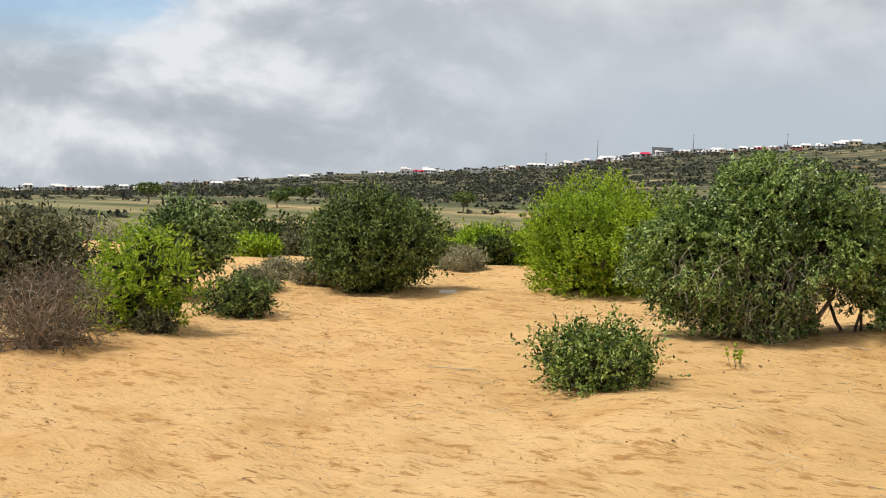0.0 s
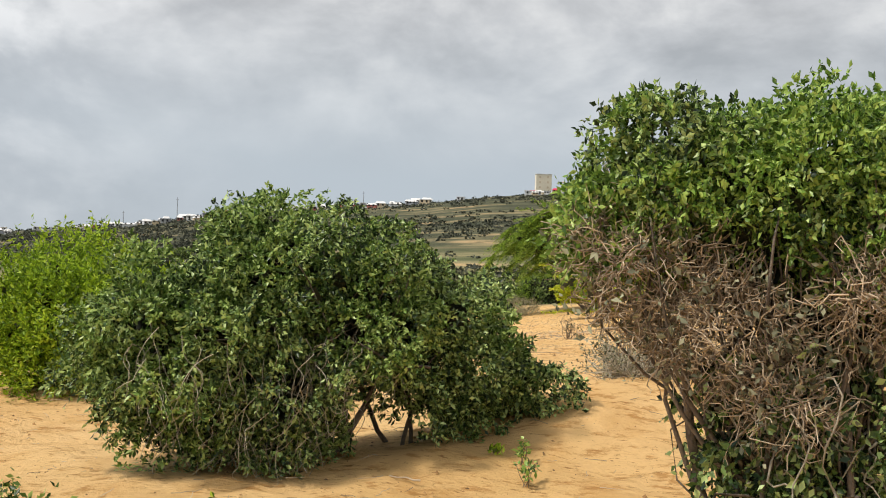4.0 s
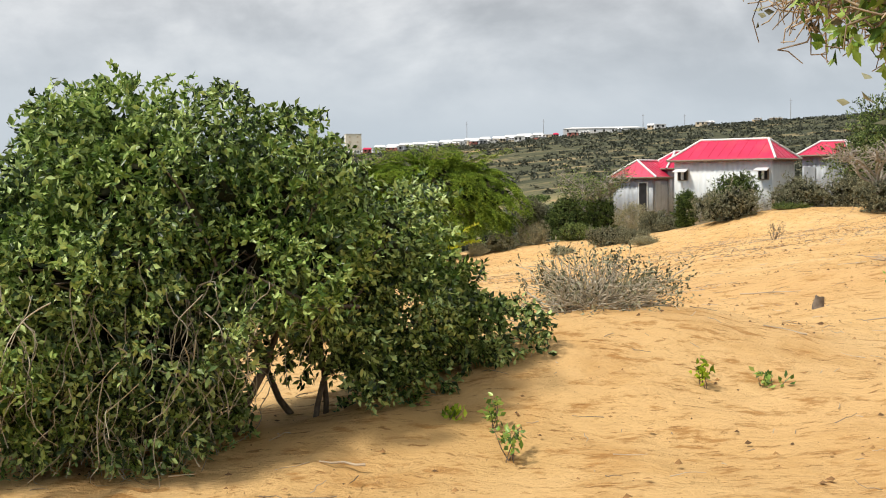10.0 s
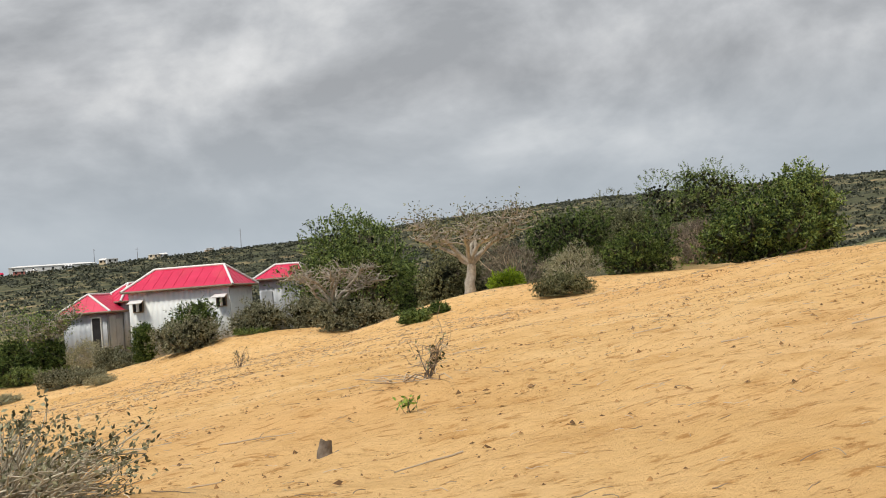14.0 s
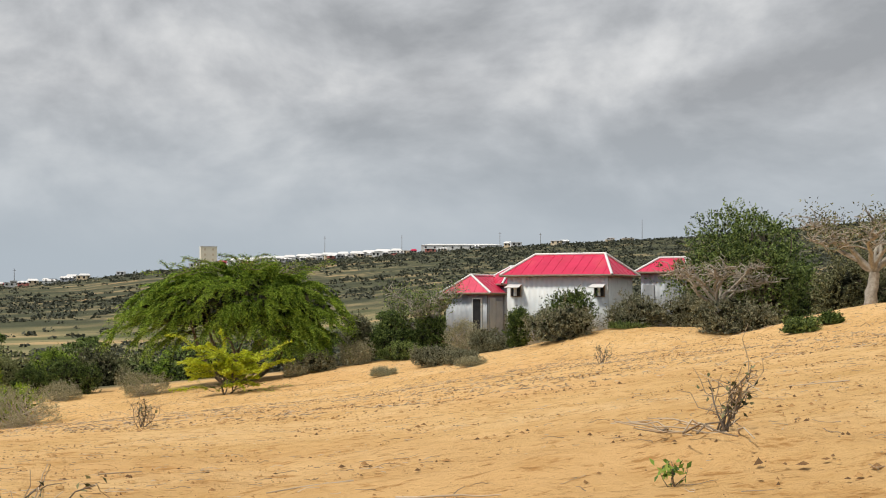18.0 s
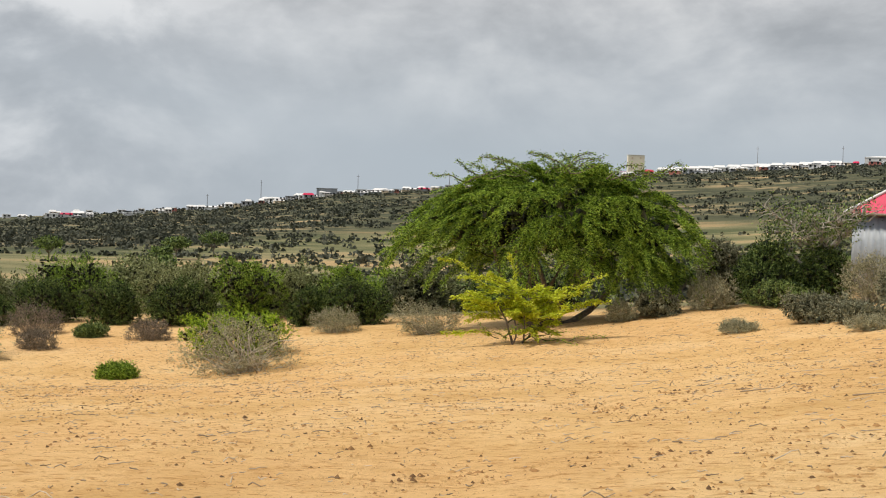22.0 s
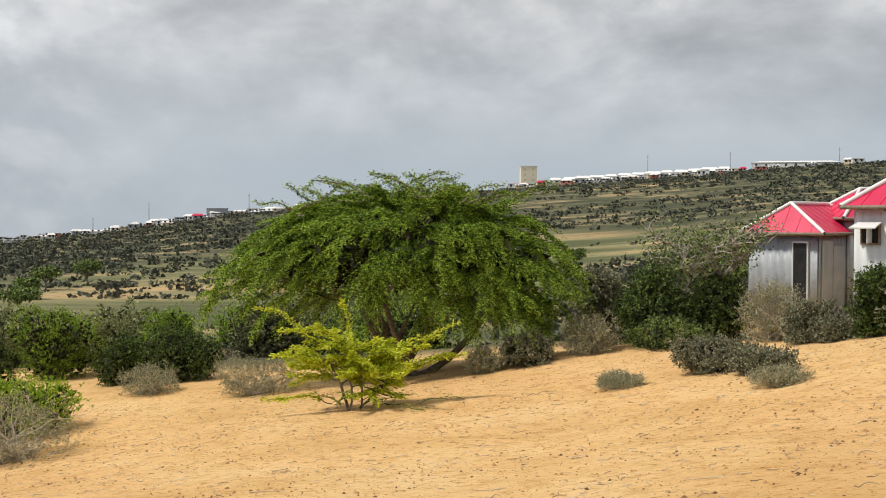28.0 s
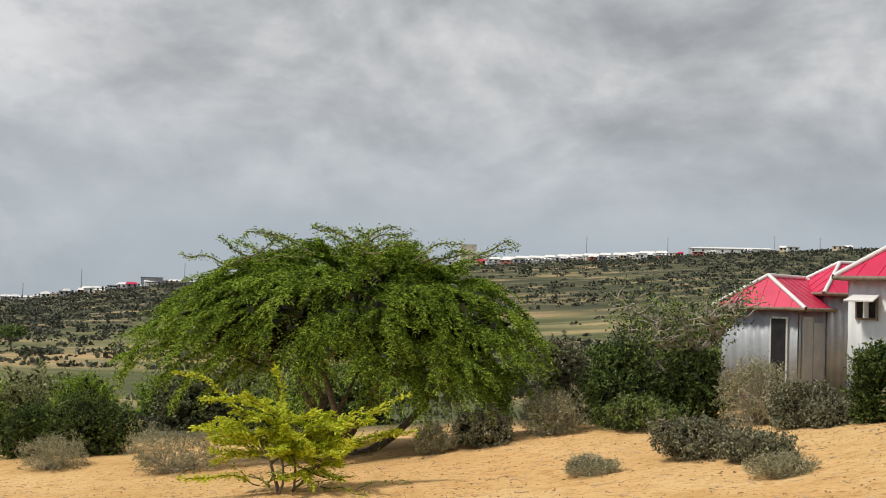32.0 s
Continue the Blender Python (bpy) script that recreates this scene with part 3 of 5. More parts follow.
# ---- the large dark bush with a gap under it ----
def main_bush():
    rng = np.random.default_rng(11)
    e = thing("large_bush", -2.0, 6.7, "large dark green leafy bush with pale dead twigs", "bush", z=gz(-2.0, 6.7) - 0.05)
    lob = [(-0.78, -0.34, 0.66, 0.54, 0.54, 0.45), (-1.10, -0.50, 0.62, 0.36, 0.38, 0.32), (-0.84, -0.38, 0.36, 0.44, 0.40, 0.36), (-0.16, -0.05, 0.80, 0.48, 0.50, 0.37), (-0.48, -0.40, 0.34, 0.36, 0.34, 0.32),
           (0.16, 0.3, 0.70, 0.40, 0.44, 0.32), (0.42, 0.5, 0.56, 0.33, 0.40, 0.28), (0.50, 0.58, 0.40, 0.25, 0.30, 0.28), (-0.56, 0.0, 0.96, 0.46, 0.44, 0.34), (0.42, 0.4, 0.34, 0.24, 0.24, 0.28), (-0.68, -0.08, 1.05, 0.40, 0.34, 0.25), (-0.20, -0.05, 0.42, 0.26, 0.26, 0.36), (0.16, 0.55, 0.28, 0.26, 0.2, 0.24), (-0.1, 0.0, 0.5, 0.3, 0.3, 0.3)]
    # daylight shows through a gap under the crown
    def gap(p):
        across = p[:, 0] + 0.26 * (p[:, 1] - 0.35)
        return ((across > -0.29) & (across < 0.03) & (p[:, 2] < 0.45)) | ((across >= 0.03) & (across < 0.24) & (p[:, 2] < 0.30))

    lob = knobbly([tuple(np.array(q) * (1, 1, 1, 0.86, 0.86, 0.86)) for q in lob], 90, 0.19, rng)
    _, P = foliage("crown", lob, "leaf_deep", e, rng, 14500, 11, (0.035, 0.017), 0.062, 0.12, 0.35, lo=0.88, hi=1.03, ragged=0.035, split=True, second="leaf_fresh", carve=gap, relief=0.17, cell=0.42)
    core = [q for q in lob[:11] if not (q[0] > 0.1 and q[2] < 0.6)]
    shade_leaves(core, e, rng, 2600, 0.14)
    limbs("branch", P[(P[:, 2] > 0.85) & (P[:, 0] < 0.1)][:12] * 0.85, (-0.4, 0.0), "bark", e, rng, 0.02, 0.006, spread=0.12)
    branches("twig_tangle", P[P[:, 2] > 0.75][14:200] * 0.9, (-0.2, 0.05, 0.55), "bark", e, rng, 0.008, 0.003, bend=0.1, spread=0.2)
    limbs("trunk", [(-0.16, 0.15, 0.7), (0.12, 0.2, 0.7), (0.30, 0.3, 0.65)], (0.06, 0.3), "bark", e, rng, 0.014, 0.009, spread=0.06)
    low = P[(P[:, 2] < 0.56) & (P[:, 1] < -0.05) & (P[:, 0] < 0.3) & (P[:, 0] > -1.0)][:460]
    A = low + rng.normal(0, 0.08, low.shape) + np.array([0, 0.0, 0.13])
    V, F = tubes(curves_to(A, low + np.array([0, -0.07, -0.14]) + rng.normal(0, 0.05, low.shape), rng, 12, 0.32), 0.0027, 0.0014, 3)
    V[:, 2] = np.maximum(V[:, 2], 0.0)
    tagged(mesh_object("dead_wood", V, F, "twig_pale", e, True), "pale bare hanging twigs", kind="stuff")


main_bush()


# ---- the tangled tree the camera passes ----
def tangled_tree():
    rng = np.random.default_rng(23)
    e = thing("tangled_tree", -0.02, 3.42, "small tangled tree with dead brown twigs and green crown", "tree", z=gz(-0.02, 3.42) - 0.05)
    e.scale = (0.82, 0.82, 0.88)
    top = knobbly([(-0.36, 0.0, 1.80, 0.23, 0.24, 0.19), (0.12, 0.0, 1.82, 0.26, 0.26, 0.20), (-0.10, 0.05, 1.74, 0.34, 0.28, 0.16), (0.20, 0.05, 1.58, 0.20, 0.24, 0.22), (-0.56, -0.05, 1.60, 0.14, 0.16, 0.10), (0.28, 0.05, 1.68, 0.16, 0.2, 0.2)], 46, 0.08, rng)
    _, P = foliage("crown", top, "leaf_broad", e, rng, 6200, 8, (0.027, 0.014), 0.055, 0.2, 0.25, lo=0.6, hi=1.06, ragged=0.05, split=True, second="leaf_deep", relief=0.05, cell=0.22)
    shade_leaves([(-0.06, 0.02, 1.66, 0.38, 0.26, 0.26), (0.12, 0.05, 0.85, 0.24, 0.2, 0.55), (0.18, 0.06, 1.3, 0.2, 0.2, 0.3), (0.15, 0.06, 0.38, 0.26, 0.2, 0.36)], e, rng, 2000, 0.09)
    limbs("limb", P[:10] * 0.93, (0.1, 0.0, 0.3), "bark", e, rng, 0.014, 0.005, spread=0.04)
    branches("twig_tangle", P[12:110] * 0.97, (0.1, 0.0, 0.8), "bark", e, rng, 0.007, 0.003, spread=0.07)
    low = [(0.12, 0.0, 0.60, 0.25, 0.25, 0.55), (0.02, 0.0, 1.00, 0.24, 0.24, 0.26), (0.20, 0.04, 1.0, 0.20, 0.24, 0.40), (0.12, 0.0, 0.2, 0.30, 0.28, 0.2)]
    _, P2 = foliage("lower_leaves", low, "leaf_deep", e, rng, 3000, 7, (0.034, 0.019), 0.07, 0.0, 0.4, lo=0.5, hi=1.08, relief=0.06, cell=0.25)
    branches("hanging_wood", P2[:70], (0.14, 0.0, 0.02), "bark", e, rng, 0.006, 0.003, k=9, bend=0.55, spread=0.1)
    A = P2[80:240] + np.array([0, -0.03, 0.0])
    V, F = tubes(curves_to(A, A + rng.normal(0, 0.07, A.shape) + np.array([0, -0.03, -0.22]), rng, 10, 0.6), 0.0045, 0.002, 4)
    V[:, 2] = np.maximum(V[:, 2], 0.0)
    tagged(mesh_object("bare_stems", V, F, "twig_pale", e, True), "pale bare hanging stems", kind="stuff")
    dead = [(-0.38, -0.12, 1.45, 0.32, 0.24, 0.22), (-0.16, -0.18, 1.30, 0.26, 0.20, 0.20), (0.0, -0.20, 1.12, 0.18, 0.16, 0.15), (0.24, -0.15, 1.42, 0.16, 0.18, 0.2), (-0.55, -0.1, 1.54, 0.16, 0.17, 0.13), (-0.54, 0.57, 1.64, 0.24, 0.20, 0.11), (-0.30, 0.55, 1.62, 0.24, 0.22, 0.14), (-0.12, 0.52, 1.50, 0.18, 0.20, 0.18), (-0.45, 0.35, 1.68, 0.24, 0.26, 0.12)]
    P3, O3, _ = shell_points(knobbly([tuple(np.array(q) * (1, 1, 1, 0.85, 0.85, 0.85)) for q in dead], 36, 0.05, rng), 5200, rng, 0.45, 1.05)
    S = unit(O3 + rng.normal(size=P3.shape) * 0.9)
    V, F = tubes(curves_to(P3, P3 + S * rng.uniform(0.04, 0.13, (len(P3), 1)), rng, 6, 0.55), 0.0028, 0.0012, 3)
    tagged(mesh_object("dead_wood", V, F, "twig_dry", e), "dry brown leafless twigs", kind="stuff")
    limbs("bough", [(-0.58, 0.58, 1.66), (-0.36, 0.58, 1.63), (-0.15, 0.5, 1.5), (-0.45, 0.35, 1.66)], (0.1, 0.1, 1.0), "twig_dry", e, rng, 0.016, 0.005, spread=0.06)
    foliage("withered_leaves", dead, "leaf_dull", e, rng, 900, 3, (0.03, 0.016), 0.05, lo=0.5)
    P4, O4, _ = shell_points([(-0.36, -0.1, 0.24, 0.30, 0.22, 0.22), (0.3, 0.0, 0.3, 0.22, 0.22, 0.28)], 170, rng, 0.5, 1.1)
    branches("low_wood", P4, (0.12, 0.0), "twig_dry", e, rng, 0.004, 0.002, k=10, bend=0.22, spread=0.1)
    foliage("low_leaves", [(-0.36, -0.1, 0.26, 0.32, 0.24, 0.24), (0.3, 0.0, 0.3, 0.25, 0.24, 0.3)], "leaf_olive", e, rng, 260, 4, (0.035, 0.02), 0.06, lo=0.5)
    limbs("trunk", [(-0.30, -0.08, 1.2), (-0.1, 0.0, 1.3), (0.1, 0.02, 1.4), (0.22, 0.05, 1.2)], (0.08, 0.0), "bark", e, rng, 0.024, 0.014, k=9, bend=0.2, sides=7)


tangled_tree()

# ---- bushes round the open sand ----
shrub("lime_bush", -5.35, 9.5, 2.2, 1.36, "bright lime green rounded bush on the sand", "leaf_lime", 31, 2.0, 5200, 9, (0.05, 0.02), 0.16, n=6, lift=0.9, inner=120)
shrub("low_shrub", -2.83, 3.9, 0.78, 0.5, "low sprawling green shrub on the sand", "leaf_sprawl", 32, 0.75, 1200, 9, (0.032, 0.017), 0.10, n=6, stems=90, pale=30, ragged=0.35, inner=160, lift=0.5)
def ball_tree(name, x, y, w, h, label, mat, seed, foot, sprigs, leaf, category):
    """A dense ball of leaves on a short, branching foot."""
    rng = np.random.default_rng(seed)
    e = thing(name, x, y, label, category)
    c, r = (h + foot) / 2, (h - foot) / 2
    lob = [(0, 0, c, w * 0.40, w * 0.38, r * 0.9), (-w * 0.2, 0, c * 0.92, w * 0.26, w * 0.3, r * 0.72), (w * 0.2, 0, c * 0.95, w * 0.27, w * 0.3, r * 0.7), (0, -w * 0.12, c * 0.8, w * 0.3, w * 0.28, r * 0.62), (w * 0.08, 0, c * 1.2, w * 0.24, w * 0.24, r * 0.55)]
    lob = knobbly([tuple(np.array(q) * (1, 1, 1, 0.9, 0.9, 0.9)) for q in lob], 40, 0.1 * w, rng)
    _, P = foliage("crown", lob, mat, e, rng, sprigs, 9, leaf, 0.13, 0.3, lo=0.78, ragged=0.12 * h, zmin=foot * 0.7, relief=0.05 * w, cell=0.22 * w)
    shade_leaves(lob[:5], e, rng, 500, 0.12 * w)
    limbs("trunk", [(-0.14 * w, 0, c * 0.8), (0.05 * w, 0.05, c), (0.16 * w, 0, c * 0.85), (-0.03 * w, -0.1, c * 0.8)], (0, 0), "bark", e, rng, 0.035 * h, 0.02 * h, spread=0.05 * w)


ball_tree("round_bush", -7.65, 8.25, 1.65, 1.1, "dark round bush with a dense crown over shaded sand", "leaf_round", 33, 0.08, 4200, (0.05, 0.022), "bush")
shrub("green_bush", -8.6, 4.2, 1.15, 1.15, "feathery mid green bush", "leaf_olive", 34, 1.2, 900, 8, (0.06, 0.02), 0.18, lift=0.8)
shrub("lime_bush", -7.42, 4.3, 1.0, 0.98, "small lime green bush beside a dry bush", "leaf_lime", 35, 1.1, 900, 9, (0.055, 0.018), 0.18, lift=0.8)
shrub("dry_bush", -7.07, 3.0, 0.9, 0.7, "dry brown leafless bush", "leaf_brown", 36, 1.1, 900, 7, (0.07, 0.008), 0.16, twigmat="twig_dry", stems=200, inner=0)
ball_tree("dark_tree", -8.95, 6.5, 1.0, 1.0, "small dark green tree with a bare trunk", "leaf_deep", 37, 0.32, 1900, (0.05, 0.024), "tree")
shrub("green_bush", -7.5, 5.75, 0.82, 0.42, "low dark green bush on the sand", "leaf_round", 38, 0.8, 500, 8, (0.045, 0.02), 0.1)
shrub("green_bush", -7.0, 4.1, 0.42, 0.23, "tiny olive bush on the sand", "leaf_olive", 39, 0.45, 220, 7, (0.04, 0.018), 0.08)
shrub("twiggy_shrub", -0.64, 8.3, 1.0, 0.45, "grey twiggy half-bare shrub on a sand mound", "leaf_dull", 40, 0.8, 560, 5, (0.024, 0.011), 0.07, twigmat="twig_pale", stems=700, lift=0.7, ragged=0.02, inner=0)

# ---- the feathery acacia ----
def leaf_rows(S, rng, gap, ln, wd, flat=0.35, sides=(-1, 1)):
    """Small leaflets set closely along both sides of the lines S (n, k, 3)."""
    tan = unit(np.gradient(S, axis=1))
    side = unit(np.cross(tan, np.array([0, 0, 1.0]) + rng.normal(size=(len(S), 1, 3)) * flat))
    VV, FF, off = [], [], 0
    for sg in sides:
        Q = S.reshape(-1, 3) + rng.normal(0, gap, (S.shape[0] * S.shape[1], 3))
        D = unit((side * sg * 0.8 + tan * 0.7).reshape(-1, 3) + rng.normal(size=Q.shape) * 0.3)
        V, F = leaf_geometry(Q, D, ln * rng.uniform(0.6, 1.3, len(Q)), wd, rng)
        VV.append(V), FF.append(F + off)
        off += len(V)
    return np.concatenate(VV), np.concatenate(FF)


def feathery_acacia(x, y, w, h):
    rng = np.random.default_rng(51)
    e = thing("feathery_acacia", x, y, "wide spreading feathery green acacia with drooping fronds", "tree")
    foot = 2.6
    n = 270
    a = rng.uniform(0, 2 * np.pi, n)
    q = np.arcsin(rng.uniform(-0.1, 1.0, n))
    rx = np.where(np.cos(a) < 0, 0.54, 0.50) * w * rng.uniform(0.66, 1.02, n)
    B = np.column_stack([np.cos(a) * np.cos(q) * rx, np.sin(a) * np.cos(q) * rx * 0.5, foot + (h - foot) * np.sign(np.sin(q)) * np.abs(np.sin(q)) ** 0.75 * rng.uniform(0.8, 0.98, n)])
    A = B * np.array([0.35, 0.35, 1.0])
    A[:, 2] = foot * 0.9 + (B[:, 2] - foot * 0.9) * 0.72
    S = curves_to(A, B, rng, 16, 0.16, -0.10)
    S[..., 2] -= 0.7 * np.linspace(0, 1, 16)[None] ** 3 * np.cos(q)[:, None] ** 2
    V, F = tubes(S, 0.022, 0.006, 4)
    tagged(mesh_object("bough_wood", V, F, "leaf_olive", e), kind="stuff")
    # fronds that leave each bough sideways and hang at their tips
    per, k = 36, 16
    u = rng.integers(7, 16, (n, per))
    P = np.take_along_axis(S, u[..., None], 1).reshape(-1, 3)
    tan = np.take_along_axis(unit(np.gradient(S, axis=1)), u[..., None], 1).reshape(-1, 3)
    sd = unit(np.cross(tan, [0, 0, 1.0])) * rng.choice([-1.0, 1.0], (len(P), 1))
    out = unit(tan + sd * rng.uniform(0.2, 1.1, (len(P), 1)) + rng.normal(size=P.shape) * 0.14)
    ln = rng.uniform(0.3, 0.85, len(P))[:, None, None]
    t = np.linspace(0, 1, k)[None, :, None]
    C = P[:, None] + out[:, None] * ln * t
    C[..., 2] += (0.12 * ln * t - 0.38 * ln * t * t)[..., 0]
    C[..., 2] = np.maximum(C[..., 2], 0.3)
    K = np.repeat((a * 7 / 2 / np.pi).astype(int), per)
    for c in range(7):
        V, F = leaf_rows(C[K == c], rng, 0.012, 0.095, 0.030)
        mesh_object("frond_mass", V, F, "leaf_feather", e)
    core = [(0, 0, foot + (h - foot) * 0.32, w * 0.36, w * 0.28, (h - foot) * 0.44), (-w * 0.22, 0, foot + 0.7, w * 0.2, w * 0.18, 0.9), (w * 0.2, 0, foot + 0.7, w * 0.2, w * 0.18, 0.9)]
    shade_leaves(core, e, rng, 3000, 0.32)
    # thin sprays that stand out level over the top
    m = 34
    A = np.column_stack([rng.uniform(-0.28, 0.24, m) * w, rng.uniform(-0.15, 0.15, m) * w, np.zeros(m)])
    A[:, 2] = foot + (h - foot) * np.sqrt(np.maximum(0.1, 1 - (A[:, 0] / (0.5 * w)) ** 2)) * 0.86
    B = A + np.column_stack([np.where(rng.random(m) < 0.65, 1, -1) * rng.uniform(0.06, 0.17, m) * w, rng.normal(0, 0.3, m), rng.uniform(0.02, 0.13, m) * h])
    S = curves_to(A, B, rng, 22, 0.14, -0.08)
    V, F = tubes(S, 0.024, 0.008, 4)
    tagged(mesh_object("top_wood", V, F, "bark", e), kind="stuff")
    V, F = leaf_rows(np.repeat(S, 5, 0), rng, 0.05, 0.09, 0.03)
    mesh_object("top_leaves", V, F, "leaf_feather", e)
    tips = np.column_stack([np.linspace(-0.30, 0.30, 9) * w, rng.normal(0, 0.8, 9), rng.uniform(0.5, 0.75, 9) * h])
    limbs("limb", tips, (0, 0), "bark", e, rng, 0.12, 0.04, k=9, bend=0.3, spread=0.3, sides=7)


def yellow_acacia(x, y, w, h):
    rng = np.random.default_rng(52)
    e = thing("yellow_acacia", x, y, "young yellow-green acacia with level open branches", "tree")
    stems = np.array([(-0.55, 0, h * 0.55), (-0.15, 0.1, h * 0.66), (0.25, 0, h * 0.58), (1.35, 0.05, h * 0.45)])
    limbs("trunk", stems, (0.0, 0.0), "bark", e, rng, 0.034, 0.016, spread=0.1)
    n = 74
    s = rng.integers(0, 4, n)
    f = rng.uniform(0.45, 1.0, n)
    A = stems[s] * f[:, None]
    a = np.where(rng.random(n) < 0.5, rng.normal(0, 0.6, n), np.pi + rng.normal(0, 0.6, n))
    r = rng.uniform(0.14, 0.34, n) * w
    B = A + np.column_stack([np.cos(a) * r, np.sin(a) * r * 0.8, rng.uniform(0.0, 0.24, n) * h])
    B[:, 0] = np.clip(B[:, 0], -w * 0.44, w * 0.52)
    B[:4] = [(-w * 0.47, 0, h * 0.98), (-0.25, 0, h * 1.05), (w * 0.5, 0, h * 0.88), (w * 0.42, 0.1, h * 0.74)]
    low = np.arange(4, 15)
    A[low, 2] = rng.uniform(0.1, 0.4, 11)
    B[low, 2] = rng.uniform(0.15, 0.65, 11)
    S = curves_to(A, B, rng, 30, 0.16, -0.06)
    S[..., 2] = np.maximum(S[..., 2], 0.06)
    V, F = tubes(S, 0.013, 0.004, 4)
    tagged(mesh_object("branchwork", V, F, "leaf_olive", e), kind="stuff")
    dense = np.delete(np.arange(n), low[:7])
    V, F = leaf_rows(np.repeat(S[dense][:, 7:], 5, 0), rng, 0.03, 0.11, 0.04, 0.2)
    tagged(mesh_object("leaf_spray", V, F, "leaf_yellow", e), kind="stuff")
    V, F = leaf_rows(S[low[:7]], rng, 0.03, 0.08, 0.028, 0.2)
    tagged(mesh_object("low_spray", V, F, "leaf_lime", e), kind="stuff")


feathery_acacia(-5.2, 60.4, 10.6, 5.4)
yellow_acacia(-5.1, 54.7, 5.0, 2.4)


# ---- twisted pale trees beside the houses ----
def twisted_tree(x, y, w, h, seed, label, leaves, mat, trunk=0.3, lean=0.0):
    rng = np.random.default_rng(seed)
    e = thing("twisted_tree", x, y, label, "tree")
    fork = np.array([lean * w, 0, h * 0.32])
    V, F = tubes(curves_to(np.array([[0, 0, -0.1]]), fork[None], rng, 6, 0.08), trunk, trunk * 0.75, 9)
    mesh_object("trunk", V, F, "bark_pale", e, True)
    n = 9
    a = np.linspace(0, 2 * np.pi, n, endpoint=False) + rng.uniform(-0.3, 0.3, n)
    tips = np.column_stack([np.cos(a) * w * 0.42 + fork[0] * 0.4, np.sin(a) * w * 0.3, h * rng.uniform(0.62, 0.85, n)])
    ends = []
    for tip in tips:
        S = curves_to(fork[None], tip[None], rng, 10, 0.3, -0.12)
        V, F = tubes(S, trunk * 0.45, trunk * 0.12, 6)
        mesh_object("limb", V, F, "bark_pale", e, True)
        ends.append(S[0][4:])
    E = np.concatenate(ends)
    A = E[rng.integers(0, len(E), 260)]
    B = A + np.column_stack([rng.normal(0, w * 0.09, 260), rng.normal(0, w * 0.08, 260), rng.normal(h * 0.07, h * 0.06, 260)])
    S = curves_to(A, B, rng, 6, 0.4)
    V, F = tubes(S, 0.028, 0.008, 4)
    tagged(mesh_object("twig_tangle", V, F, "bark_pale", e), kind="stuff")
    if leaves:
        Q = B[rng.integers(0, 260, leaves)] + rng.normal(0, 0.16, (leaves, 3))
        V, F = leaf_geometry(Q, unit(rng.normal(size=Q.shape)), rng.uniform(0.07, 0.13, leaves), 0.05, rng)
        mesh_object("crown", V, F, mat, e)


twisted_tree(15.6, 42.1, 4.4, 3.1, 61, "flat-topped pale tree with bare twisted limbs", 2600, "leaf_olive", 0.2, 0.04)
twisted_tree(13.9, 51.6, 4.2, 3.0, 62, "low pale tree with twisted bare limbs", 900, "leaf_olive", 0.16, -0.05)
twisted_tree(2.9, 62.0, 3.4, 3.5, 63, "half-bare tree with pale crooked branches", 3200, "leaf_round", 0.15, 0.05)
shrub("dark_tree", 17.3, 58.6, 6.4, 6.7, "tall dense dark green tree beside the houses", "leaf_round", 64, 4.6, 5600, 9, (0.13, 0.06), 0.3, n=7, category="tree", split=True, stems=90)

# ---- bushes on the slope and along the valley ----
KINDS = {
    "dark": ("dark_bush", "leaf_dark", "dense dark green bush at the sand's edge"),
    "round": ("green_bush", "leaf_round", "rounded dull green bush"),
    "olive": ("olive_bush", "leaf_olive", "dusty olive scrub bush"),
    "dull": ("olive_bush", "leaf_dull", "dusty grey-green scrub bush"),
    "pale": ("pale_bush", "leaf_pale", "pale dusty green spreading bush"),
    "grey": ("grey_bush", "leaf_grey", "dry grey leafless bush on the sand"),
    "lime": ("lime_bush", "leaf_lime", "fresh lime green bush"),
    "brown": ("dry_bush", "leaf_brown", "dry brown scrub bush"),
    "yellow": ("green_bush", "leaf_feather", "pale yellow-green spreading bush"),
    "feather": ("feathery_bush", "leaf_feather", "feathery green acacia bush"),
}


def mid_bush(kind, x, y, w, h, seed, fineness=1.5):
    name, mat, label = KINDS[kind]
    thin = kind in ("grey", "brown")
    fill = 0 if thin else 240
    size = 0.5 + 0.09 * h
    n = int(620 + 240 * min(h, 6.5))
    fine = kind == "feather" or (kind != "dark" and h > 3.5)
    n = int(n * fineness ** 1.3)
    size = size / fineness ** 0.75
    shrub(name, x, y, w, h, label, mat, seed, w * 0.85, n, 11 if fine else 8, (0.12 * size, 0.045 * size) if fine else (0.16 * size, (0.032 if thin else 0.08) * size), 0.3 * size, twigmat="twig_pale" if kind == "grey" else "twig_dry" if thin else "bark", n=6, stems=90 if thin else 30, ragged=0.04 if fine else 0.10, lo=0.62, inner=fill)


